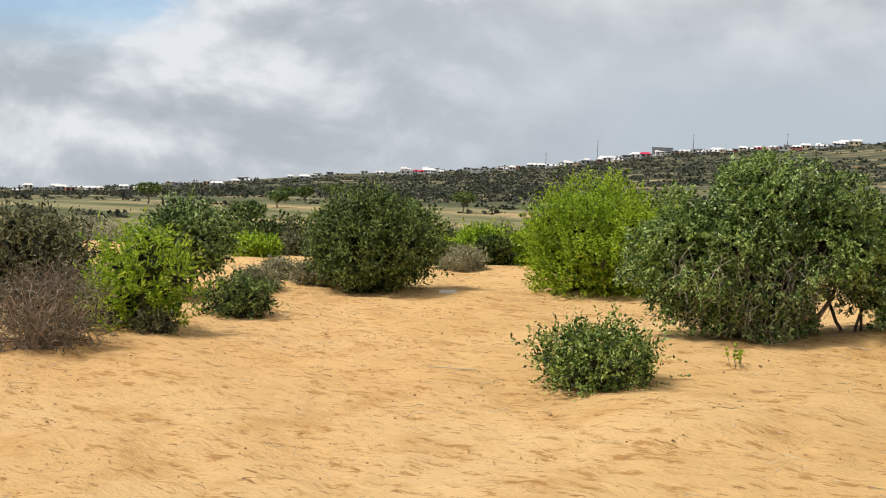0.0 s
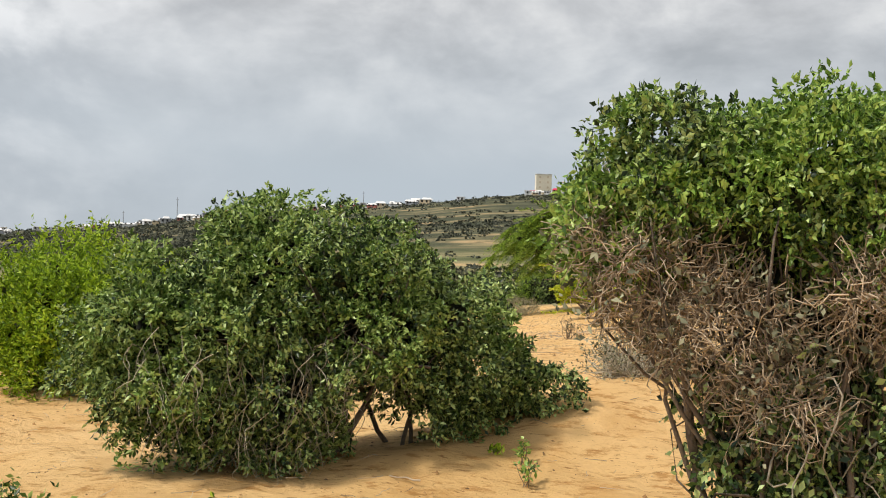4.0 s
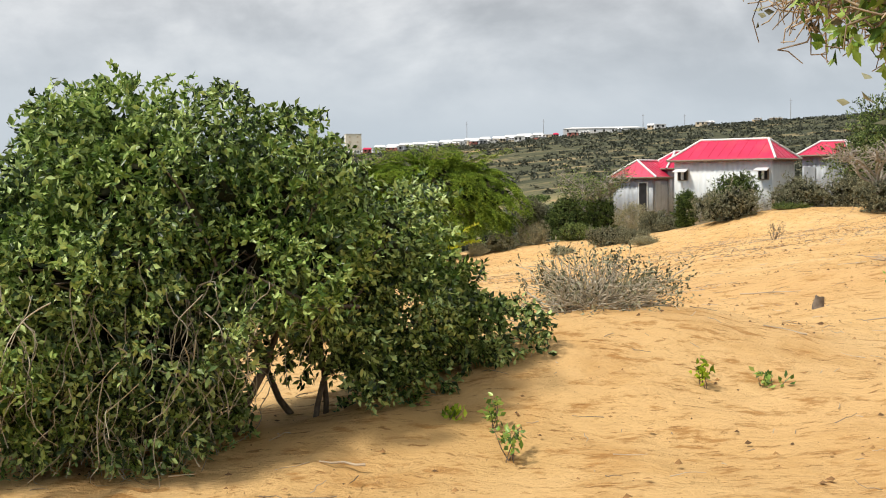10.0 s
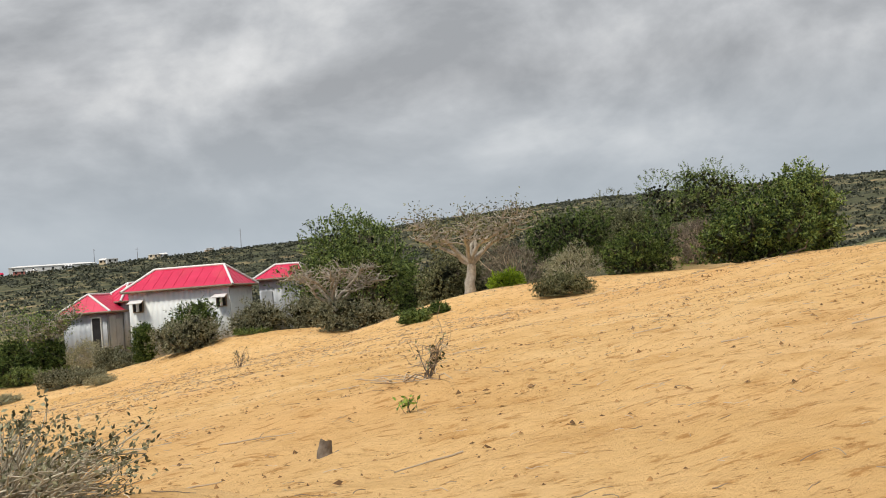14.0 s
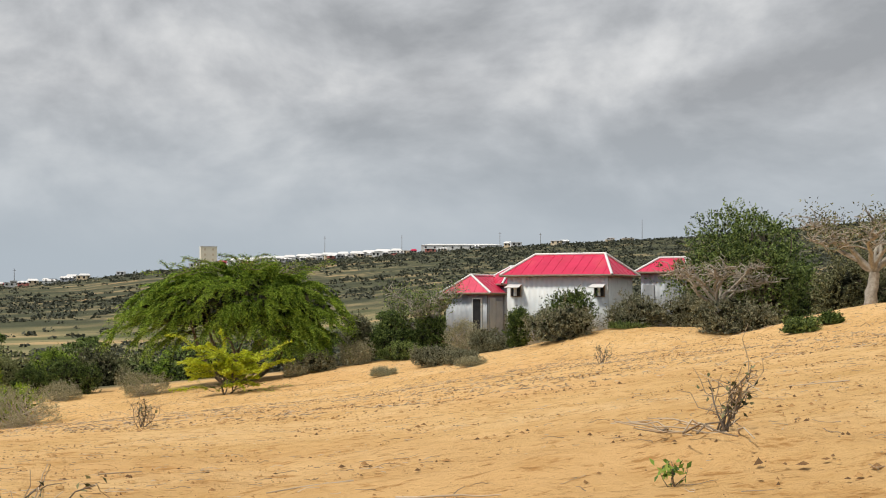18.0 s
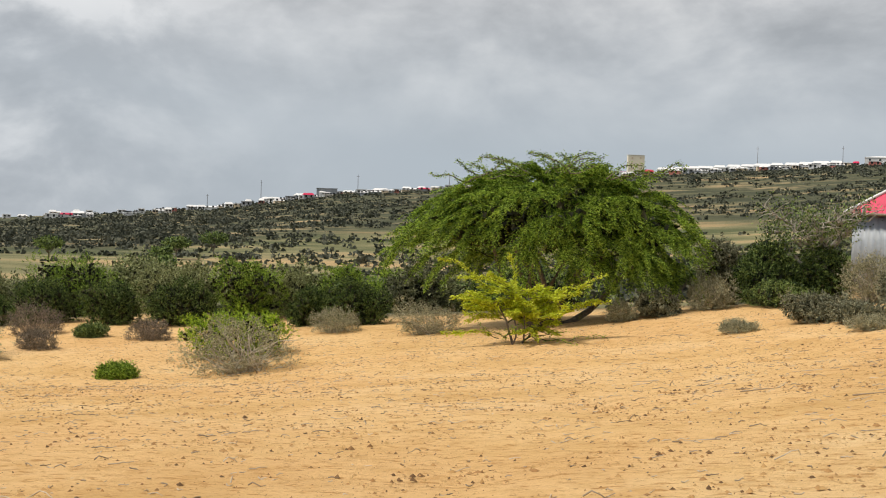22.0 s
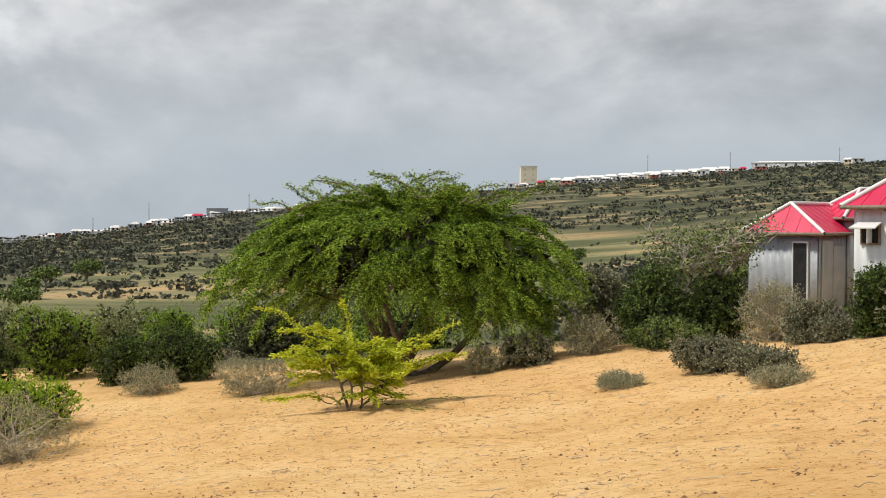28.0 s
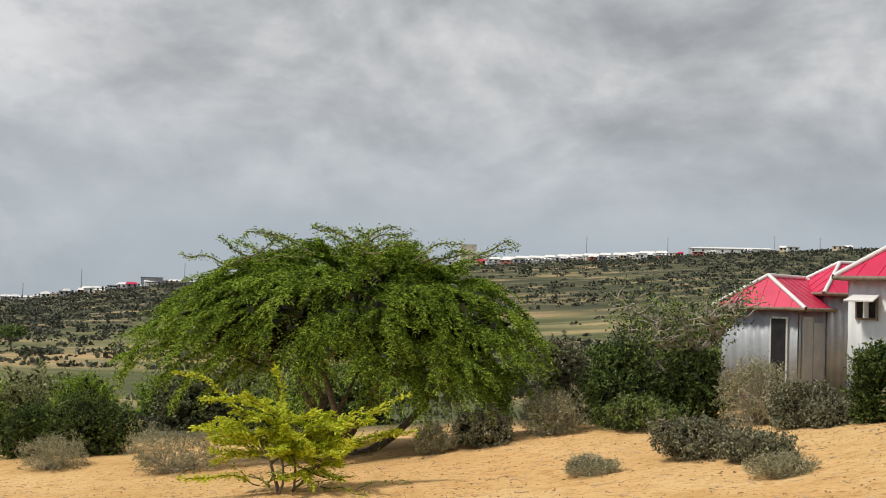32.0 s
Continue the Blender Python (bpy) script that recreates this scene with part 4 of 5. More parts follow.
BY_THE_OPEN_SAND = [
    ("lime", -9.5, 14.0, 0.9, 0.73), ("lime", -8.7, 14.5, 1.1, 0.83), ("lime", -12.7, 12.0, 1.0, 0.30), ("olive", -12.7, 13.0, 0.7, 0.29),
    ("grey", -9.2, 8.4, 0.4, 0.18), ("grey", -8.5, 8.2, 0.4, 0.22), ("grey", -8.4, 11.5, 0.7, 0.24), ("dark", -8.7, 13.0, 0.4, 0.52),
    ("olive", -10.3, 5.5, 1.3, 0.97), ("olive", -9.8, 13.0, 0.7, 0.29), ("round", -11.5, 13.0, 0.6, 0.20), ("grey", -8.6, 7.3, 0.4, 0.23),
    ("lime", -11.3, 15.0, 1.3, 0.54), ("lime", -10.5, 16.0, 1.5, 0.67),
]
BEFORE_THE_HOUSES = [
    ("dull", 3.2, 55.5, 2.2, 0.90), ("dull", 4.2, 54.1, 1.7, 0.52), ("grey", 4.4, 52.3, 1.4, 0.32), ("dull", 6.0, 57.9, 1.2, 0.65),
    ("dull", 8.1, 54.3, 3.0, 1.70), ("dark", 8.5, 55.6, 2.5, 2.31), ("dark", 6.8, 57.2, 0.8, 2.01), ("grey", 4.7, 60.0, 2.1, 1.85),
    ("dull", 5.4, 58.5, 1.2, 1.19), ("dark", 1.6, 61.0, 2.3, 2.59), ("dark", 3.2, 61.5, 2.0, 2.39), ("round", 2.0, 60.0, 2.6, 0.84),
    ("grey", -0.1, 60.0, 1.6, 1.36), ("grey", -2.7, 58.7, 1.1, 0.71), ("dull", -1.6, 59.0, 1.6, 0.96), ("dull", 11.4, 55.0, 2.4, 1.61),
    ("dull", 13.4, 55.0, 2.2, 1.58), ("round", 10.9, 54.5, 1.9, 0.17), ("dark", 15.1, 57.0, 1.8, 2.19), ("grey", 1.1, 54.9, 1.3, 0.29),
    ("dull", -0.0, 63.0, 1.3, 2.97),
]
ON_THE_SLOPE = [
    ("grey", -22.6, 52.4, 4.5, 1.76), ("round", -21.7, 52.3, 1.4, 1.17), ("grey", -12.3, 51.9, 4.2, 1.85), ("lime", -14.3, 55.5, 3.4, 1.77),
    ("yellow", -15.5, 50.6, 1.5, 0.44), ("grey", -12.9, 60.4, 2.1, 0.97), ("grey", -9.0, 59.0, 2.5, 1.20), ("brown", -19.1, 58.4, 1.7, 0.87),
    ("round", -21.6, 58.6, 1.2, 0.51), ("brown", -21.5, 55.4, 1.6, 0.72), ("brown", -24.3, 59.0, 2.4, 1.46), ("grey", -26.0, 50.7, 2.1, 0.97),
    ("brown", -22.7, 50.3, 1.4, 0.94),
]
FOOT_OF_THE_SLOPE = [
    ("dark", -39.6, 64.0, 3.7, 3.22), ("pale", -42.8, 63.0, 3.0, 3.81), ("pale", -38.2, 67.0, 2.3, 3.75), ("dark", -30.0, 64.0, 1.9, 1.75),
    ("pale", -34.4, 66.0, 2.2, 2.80), ("dark", -27.2, 64.0, 2.6, 2.38), ("dark", -23.8, 63.5, 2.3, 1.99), ("dark", -20.6, 63.0, 2.9, 2.06),
    ("yellow", -29.3, 69.0, 4.1, 3.62), ("feather", -18.6, 65.0, 2.9, 2.95), ("dark", -15.1, 63.0, 1.5, 1.84), ("dark", -13.1, 63.0, 2.5, 1.93),
    ("feather", -14.8, 66.0, 2.2, 2.90), ("pale", -17.4, 67.0, 1.9, 2.31), ("pale", -23.9, 68.0, 3.1, 2.45), ("pale", -34.6, 70.0, 2.6, 3.25),
    ("pale", -42.9, 68.0, 3.3, 3.95),
]
ALONG_THE_RISE = [
    ("dark", 21.1, 40.0, 3.0, 1.82), ("grey", 20.6, 44.0, 2.5, 1.70), ("olive", 16.7, 37.4, 2.4, 0.68), ("lime", 17.9, 44.0, 1.6, 0.91),
    ("round", 12.3, 38.7, 0.9, 0.43), ("dark", 13.4, 39.5, 0.6, 0.28), ("dull", 14.2, 51.0, 4.0, 1.50), ("brown", 19.7, 47.0, 2.5, 2.56),
    ("dark", 23.7, 50.0, 3.9, 3.20), ("round", 30.1, 50.0, 5.3, 5.07), ("olive", 27.9, 52.0, 2.9, 3.35), ("brown", 26.7, 45.0, 1.8, 2.17),
    ("dark", 16.3, 27.0, 2.7, 2.10), ("round", 20.1, 30.0, 2.0, 3.12), ("olive", 18.4, 50.0, 3.5, 3.19), ("olive", 31.6, 60.0, 4.7, 6.08),
]
for i, b in enumerate(BY_THE_OPEN_SAND + BEFORE_THE_HOUSES + ON_THE_SLOPE + FOOT_OF_THE_SLOPE + ALONG_THE_RISE):
    mid_bush(*b, 200 + i)

# the thicket that goes on behind them
belt = np.random.default_rng(77)
for i in range(34):
    bx = -66 + i * 1.75 + belt.uniform(-0.7, 0.7)
    by = 72 + belt.uniform(-2, 8)
    mid_bush(str(belt.choice(["dark", "round", "pale", "feather", "pale", "olive"])), bx, by, belt.uniform(2.6, 4.4), belt.uniform(1.9, 3.2), 400 + i, 0.62)
for i in range(26):
    a = radians(belt.uniform(-78, -40))
    q = belt.uniform(20, 60)
    mid_bush(str(belt.choice(["round", "olive", "olive", "grey", "dark", "lime"])), q * math.sin(a), q * math.cos(a), belt.uniform(1.4, 3.0), belt.uniform(0.5, 1.1), 500 + i, 0.75)
for i in range(22):
    bx = 11 + i * 1.35 + belt.uniform(-0.5, 0.5)
    mid_bush(str(belt.choice(["round", "olive", "dark", "olive", "brown"])), bx, 60 + belt.uniform(1, 9), belt.uniform(2.6, 4.4), belt.uniform(1.4, 2.4), 540 + i, 0.62)


# ---- houses with red hipped roofs ----
def prism(bm, pts, thick):
    """A flat polygon given thickness against its normal."""
    pts = [Vector(p) for p in pts]
    n = (pts[1] - pts[0]).cross(pts[2] - pts[0]).normalized() * thick
    top = [bm.verts.new(p) for p in pts]
    low = [bm.verts.new(p - n) for p in pts]
    bm.faces.new(top)
    bm.faces.new(low[::-1])
    for i in range(len(pts)):
        j = (i + 1) % len(pts)
        bm.faces.new((top[j], top[i], low[i], low[j]))


def box(bm, x0, x1, y0, y1, z0, z1):
    v = [bm.verts.new((x, y, z)) for z in (z0, z1) for y in (y0, y1) for x in (x0, x1)]
    for f in ((0, 2, 3, 1), (4, 5, 7, 6), (0, 1, 5, 4), (2, 6, 7, 3), (0, 4, 6, 2), (1, 3, 7, 5)):
        bm.faces.new([v[i] for i in f])


def part(name, bm, mat, parent, label=""):
    me = bpy.data.meshes.new(name)
    bmesh.ops.recalc_face_normals(bm, faces=bm.faces[:])
    bm.to_mesh(me)
    bm.free()
    me.materials.append(M[mat])
    ob = new(name, me)
    ob.parent = parent
    return tagged(ob, label)


def corrugated(name, p0, p1, z0, z1, mat, parent, pitch=0.24, amp=0.025, thick=0.05):
    """A wall of ribbed sheet from p0 to p1; its ribs look to the right of that way."""
    d = np.array(p1, float) - np.array(p0, float)
    ln = np.linalg.norm(d)
    d /= ln
    nrm = np.array([d[1], -d[0]])
    s = np.arange(0, ln + 1e-6, pitch / 4)
    prof = np.array([0, amp, amp, 0])[np.arange(len(s)) % 4]
    xy = np.array(p0)[None] + d * s[:, None]
    fr, bk = xy + nrm * prof[:, None], xy - nrm * thick
    V = np.concatenate([np.column_stack([q, np.full(len(s), z)]) for q in (fr, bk) for z in (z0, z1)])
    n = len(s)
    i = np.arange(n - 1)
    F = np.concatenate([np.column_stack([a + i, a + i + 1, b + i + 1, b + i]) for a, b in ((0, n), (3 * n, 2 * n), (n, 3 * n), (2 * n, 0))])
    return mesh_object(name, V, F, mat, parent)


def cap(parent, a, b, r=0.06):
    V, F = tubes(np.array([[a, (Vector(a) + Vector(b)) / 2, b]], float), r, r, 6)
    return mesh_object("ridge_cap", V, F, "cap_white", parent, True)


def red_house(x, y, turn, L, W, eave, rise, label, wallmat, windows=(), panels=False, over=0.25, hip=0.9, door=None):
    """The facade lies along local x at y = 0 and looks to -y; eave is the height of its eaves in the world."""
    e = new("house")
    base = min(gz(x, y), gz(x + 2, y + 2)) - 0.1
    wall = eave - base + 0.08
    e.matrix_world = pose(x, y, base, 0, 0, turn)
    tagged(e, label, "house", "red-roofed houses")
    corrugated("wall", (0, 0), (L, 0), 0, wall, wallmat, e)
    corrugated("wall", (L, 0), (L, W), 0, wall, wallmat, e)
    corrugated("wall", (L, W), (0, W), 0, wall, wallmat, e)
    corrugated("wall", (0, W), (0, 0), 0, wall, wallmat, e)
    o, h = over, W * 0.5 * hip
    A, B, C, D = (-o, -o, wall - 0.08), (L + o, -o, wall - 0.08), (L + o, W + o, wall - 0.08), (-o, W + o, wall - 0.08)
    R0, R1 = (h, W / 2, wall + rise), (L - h, W / 2, wall + rise)
    for pts in ((A, B, R1, R0), (B, C, R1), (C, D, R0, R1), (D, A, R0)):
        bm = bmesh.new()
        prism(bm, pts, 0.05)
        sl = part("roof_slope", bm, "roof_red", e)
        # standing ribs of the roofing sheets
        bm = bmesh.new()
        lo0, lo1 = Vector(pts[0]), Vector(pts[1])
        hi0, hi1 = Vector(pts[-1]), Vector(pts[2])
        nr = (lo1 - lo0).cross(hi0 - lo0).normalized()
        along = (lo1 - lo0).normalized()
        up = nr.cross(along)
        k = int((lo1 - lo0).length / 0.45)
        for i in range(1, k):
            q = lo0 + (lo1 - lo0) * i / k
            s0, s1 = (hi0 - lo0).dot(along), (hi1 - lo0).dot(along)
            t = (q - lo0).dot(along)
            hh = (hi0 - lo0).dot(up)
            tot = (lo1 - lo0).length
            m = hh * min(1.0, t / max(s0, 1e-3), (tot - t) / max(tot - s1, 1e-3))
            if m > 0.15:
                c = [q - along * 0.02, q + along * 0.02, q + along * 0.02 + up * m, q - along * 0.02 + up * m]
                prism(bm, [v + nr * 0.013 for v in c], 0.02)
        part("rib", bm, "roof_red", sl)
    for a, b in ((R0, R1), (A, R0), (B, R1), (C, R1), (D, R0)):
        cap(e, (a[0], a[1], a[2] + 0.03), (b[0], b[1], b[2] + 0.03))
    for a, b in ((A, B), (B, C), (C, D), (D, A)):
        V, F = tubes(np.array([[a, (Vector(a) + Vector(b)) / 2, b]], float), 0.05, 0.05, 4)
        mesh_object("eave_board", V, F, "wood_grey", e)
    for wx, drop, ww, wh in windows:
        wz = wall - drop
        bm = bmesh.new()
        box(bm, wx - 0.04, wx + ww + 0.04, -0.06, 0.03, wz - 0.04, wz + wh + 0.04)
        wn = part("window", bm, "wood_grey", e)
        # dark box on the wall face, coloured as the shade indoors
        bm = bmesh.new()
        box(bm, wx, wx + ww, -0.075, -0.02, wz, wz + wh)
        part("shade_panel", bm, "shade_panel", wn, "dark panel painted as the shade inside an unglazed window")
        bm = bmesh.new()
        prism(bm, [(wx - 0.08, -0.05, wz + wh + 0.12), (wx - 0.12, -0.5, wz + wh - 0.02), (wx + ww + 0.12, -0.5, wz + wh - 0.02), (wx + ww + 0.08, -0.05, wz + wh + 0.12)], 0.03)
        part("awning", bm, "cap_white", wn, "white propped-up shutter")
        bm = bmesh.new()
        box(bm, wx + ww * 0.62, wx + ww * 0.66, -0.35, -0.08, wz, wz + wh * 0.95)
        part("shutter", bm, "cap_white", wn)
    if door:
        bm = bmesh.new()
        box(bm, -0.07, 0.03, door[0] - 0.05, door[1] + 0.05, 0, wall - 0.3)
        dr = part("door", bm, "zinc_white", e, "pale metal door frame")
        # the doorway's inner shade is a dark box too; the wall stays closed
        bm = bmesh.new()
        box(bm, -0.085, -0.02, door[0], door[1], 0, wall - 0.35)
        part("shade_panel", bm, "shade_panel", dr, "dark panel painted as the shade inside an open doorway")
    if panels:
        rng = np.random.default_rng(int(x * 10))
        px = 0.1
        while px < L - 0.4:
            pw = rng.uniform(0.5, 1.0)
            bm = bmesh.new()
            box(bm, px, min(px + pw, L - 0.05), -0.06 - rng.uniform(0, 0.02), -0.045, 0.05, wall * rng.uniform(0.72, 0.95))
            part("sheet", bm, rng.choice(["zinc_grey", "zinc_white", "zinc_grey", "zinc_grey"]), e)
            px += pw + rng.choice([0.03, 0.03, 0.5])
    return e


red_house(6.5, 58.9, -32.5, 4.7, 2.8, 1.92, 0.86, "pale corrugated metal house with red hipped roof", "zinc_white", [(0.22, 0.95, 0.42, 0.4), (4.1, 0.95, 0.4, 0.4)], hip=0.5)
red_house(6.2, 64.75, 63.0, 4.0, 2.2, 1.17, 0.82, "grey patched tin house with red hipped roof", "zinc_grey", panels=True, hip=0.5, door=(0.35, 0.75))
red_house(7.2, 66.6, 20.0, 2.6, 2.4, 1.62, 0.85, "tin house with red hipped roof behind another", "zinc_grey", hip=0.85)
red_house(12.7, 60.3, -32.0, 2.1, 2.6, 2.1, 0.6, "grey tin house with red hipped roof among bushes", "zinc_grey", panels=True, hip=0.35)


# ---- the town along the skyline ----
def town_house(az, r, w, h, mat, roof="flat", seed=0, name="town_building", label="low whitewashed building on the far ridge", panes="shade_panel"):
    a = radians(az)
    x, y = r * math.sin(a), r * math.cos(a)
    e = new(name)
    e.matrix_world = pose(x, y, gz(x, y) - 0.6, 0, 0, -az + (seed * 37 % 40) - 20)
    tagged(e, label, "building", "buildings of the far town")
    d = w * 0.6
    h = h + 0.6
    bm = bmesh.new()
    box(bm, -w / 2, w / 2, -d / 2, d / 2, 0, h)
    part("wall", bm, mat, e)
    bm = bmesh.new()
    if roof == "flat":
        box(bm, -w / 2 - 0.2, w / 2 + 0.2, -d / 2 - 0.2, d / 2 + 0.2, h, h + 0.35)
        part("roof", bm, "town_grey" if mat == "town_grey" else "town_white", e)
    else:
        rr = h * 0.35
        for pts in (((-w / 2 - 0.3, -d / 2 - 0.3, h), (w / 2 + 0.3, -d / 2 - 0.3, h), (w / 2 * 0.8, 0, h + rr), (-w / 2 * 0.8, 0, h + rr)), ((w / 2 + 0.3, d / 2 + 0.3, h), (-w / 2 - 0.3, d / 2 + 0.3, h), (-w / 2 * 0.8, 0, h + rr), (w / 2 * 0.8, 0, h + rr)), ((w / 2 + 0.3, -d / 2 - 0.3, h), (w / 2 + 0.3, d / 2 + 0.3, h), (w / 2 * 0.8, 0, h + rr)), ((-w / 2 - 0.3, d / 2 + 0.3, h), (-w / 2 - 0.3, -d / 2 - 0.3, h), (-w / 2 * 0.8, 0, h + rr))):
            prism(bm, pts, 0.15)
        part("roof", bm, "cap_white" if roof == "white" else "roof_red", e)
    rows, cols = max(1, int(h / 3.2)), max(2, int(w / 3.4))
    for i in range(rows):
        for j in range(min(cols, 3 if w < 12 else 9)):
            bm = bmesh.new()
            cx, cz = -w / 2 + w * (j + 0.5) / min(cols, 3 if w < 12 else 9), 1.6 + i * 3.1
            box(bm, cx - 0.5, cx + 0.5, -d / 2 - 0.06, -d / 2 + 0.1, cz, cz + 1.2)
            part("window", bm, panes, e)


town_house(-7.55, 738, 9.5, 12.5, "town_cream", seed=4, name="tower_block", label="tall sand-coloured block on the far ridge", panes="town_sand")
tw = np.random.default_rng(5)
for i in range(210):
    az = float(tw.choice([tw.uniform(-34, -12), tw.uniform(-9, 4), tw.uniform(-12, 14), tw.uniform(-56, -32)], p=[0.42, 0.22, 0.14, 0.22]))
    mat = str(tw.choice(["town_white", "town_white", "town_white", "town_sand", "town_grey", "town_white", "town_red", "town_sand", "town_white", "town_grey"]))
    town_house(az, float(tw.uniform(640, 744)), float(tw.uniform(2.6, 6.5)), float(tw.uniform(1.3, 2.5)), mat, str(tw.choice(["flat", "white", "white", "red"], p=[0.42, 0.28, 0.28, 0.02])), i)
# a row of white pointed halls and one long shed
for i in range(13):
    town_house(-6.3 + 0.62 * i, 716 + (i * 7 % 11), 6.5 + (i * 5 % 4), 3.1, "town_white", "white", 20 + i % 3, "white_hall", "white hall with a pointed roof on the far ridge")
town_house(4.2, 712, 46, 3.0, "town_white", "white", 20, "long_shed", "long white warehouse on the far ridge")
town_house(-21.6, 730, 12, 4.5, "town_grey", seed=20, name="grey_block", label="grey block standing out on the far ridge")
for i, az in enumerate((-27, -24.6, -20.2, -16.0, -2.2, 1.4, 6.0, 7.9, 12.6)):
    a = radians(az)
    mx, my = 735 * math.sin(a), 735 * math.cos(a)
    e = new("mast")
    e.matrix_world = pose(mx, my, gz(mx, my) - 0.3)
    tagged(e, "thin grey radio mast on the skyline", "mast", "masts of the far town")
    hh = 9 + (i * 5 % 7)
    V, F = tubes(np.array([[(0, 0, 0), (0, 0, hh / 2), (0, 0, hh)]], float), 0.28, 0.14, 5)
    mesh_object("pole", V, F, "town_grey", e)
    V, F = tubes(np.array([[(-0.7, 0, hh * 0.9), (0, 0, hh * 0.9), (0.7, 0, hh * 0.9)]], float), 0.12, 0.12, 4)
    mesh_object("crossarm", V, F, "town_grey", e)


# ---- scrub of the plain and the far hills ----
def far_scrub():
    rng = np.random.default_rng(9)
    n = 46000
    az = np.radians(rng.uniform(-80, 72, n))
    r = 78 * (760 / 78) ** (rng.random(n) ** 0.6)
    x, y = r * np.sin(az), r * np.cos(az)
    # clear strips of field between the thickets
    f = np.sin(x * 0.021 + 1.2 * np.sin(y * 0.013)) + np.sin(y * 0.034 + x * 0.009 + 1.0) + 0.6 * np.sin(y * 0.09 - x * 0.03)
    zone = sst(90, 110, r) * (1 - sst(240, 330, r))
    keep = (f + rng.normal(0, 0.7, n) > -0.6 + 1.0 * zone) & ((r > 100) | (x < 2) | (x > 30))
    keep |= (x > 0.06 * r) & (r > 300) & (rng.random(n) < 0.85)
    row = np.abs(np.sin(y * 0.055 + 0.6 * np.sin(x * 0.02)))
    keep |= (zone > 0.5) & (row < 0.05)
    x, y, r = x[keep], y[keep], r[keep]
    n = len(x)
    s = rng.uniform(0.35, 0.95, n) * (1 + r / 1300)
    z = ground(x, y)
    per = 12
    c = np.repeat(np.column_stack([x, y, z]), per, 0)
    ss = np.repeat(s, per)[:, None]
    u = unit(rng.normal(size=(n * per, 3)))
    u[:, 2] = np.abs(u[:, 2])
    Q = c + u * ss * np.array([1.5, 1.5, 0.75]) * rng.uniform(0.3, 0.9, (n * per, 1))
    V, F = leaf_geometry(Q, unit((u + rng.normal(size=Q.shape) * 0.7) * np.array([1.0, 1.0, 0.35])), ss[:, 0] * 0.85, ss[:, 0] * 0.9, rng, 0.15)
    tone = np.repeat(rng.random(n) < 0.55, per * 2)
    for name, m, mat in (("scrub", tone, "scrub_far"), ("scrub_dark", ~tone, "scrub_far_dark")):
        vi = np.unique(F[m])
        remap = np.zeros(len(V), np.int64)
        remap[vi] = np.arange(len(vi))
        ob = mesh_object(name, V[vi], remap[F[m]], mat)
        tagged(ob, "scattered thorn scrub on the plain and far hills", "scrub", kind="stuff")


far_scrub()


# ---- single flat-topped trees on the fields ----
def umbrella_tree(x, y, w, h, seed):
    rng = np.random.default_rng(seed)
    e = thing("umbrella_tree", x, y, "small dark flat-topped thorn tree on the plain", "tree", "thorn trees of the plain")
    n = 6
    a = np.linspace(0, 2 * np.pi, n, endpoint=False)
    limbs("limb", np.column_stack([np.cos(a) * w * 0.3, np.sin(a) * w * 0.3, np.full(n, h * 0.8)]), (0, 0, h * 0.35), "bark", e, rng, 0.09, 0.04)
    limbs("trunk", [(0, 0, h * 0.4)], (0, 0), "bark", e, rng, 0.14, 0.1)
    foliage("crown", [(0, 0, h * 0.82, w * 0.45, w * 0.45, h * 0.16), (w * 0.2, 0, h * 0.88, w * 0.3, w * 0.3, h * 0.12)], "leaf_round", e, rng, 260, 5, (0.4, 0.25), 0.4, 0.2, lo=0.4)


um = np.random.default_rng(44)
for i in range(30):
    ua, ur = radians(um.uniform(-48, 4)), um.uniform(105, 260)
    umbrella_tree(ur * math.sin(ua), ur * math.cos(ua), um.uniform(3, 6), um.uniform(2.2, 3.8), 700 + i)


# ---- small things on the sand ----
def sapling(x, y, h, seed, label="small green seedling in the sand", mat="leaf_broad", name="seedling", n=26, leaf=(0.034, 0.019), spread=0.7):
    rng = np.random.default_rng(seed)
    e = thing(name, x, y, label, "plant", "seedlings on the sand")
    k = 5
    tips = np.column_stack([rng.normal(0, spread * h * 0.5, k), rng.normal(0, spread * h * 0.5, k), h * rng.uniform(0.6, 1.0, k)])
    limbs("stem", tips, (0, 0), "bark", e, rng, 0.0026, 0.0012, bend=0.15, spread=0.01)
    Q = tips[rng.integers(0, k, n)] * rng.uniform(0.5, 1.05, (n, 1)) + rng.normal(0, 0.012, (n, 3))
    V, F = leaf_geometry(Q, unit(rng.normal(size=(n, 3)) + [0, 0, 0.2]), leaf[0] * rng.uniform(0.7, 1.3, n), leaf[1], rng)
    tagged(mesh_object("leaf_tuft", V, F, mat, e), kind="stuff")
    return e


for i, (px, py, hh) in enumerate([(-2.25, 5.02, 0.2), (-1.14, 6.5, 0.15), (-1.06, 6.2, 0.15), (-0.23, 7.03, 0.15), (0.05, 7.06, 0.1), (1.84, 11.1, 0.13), (-1.3, 6.6, 0.1)]):
    sapling(px, py, hh * 0.85, 600 + i, n=46, mat="leaf_broad" if i % 3 else "leaf_lime")


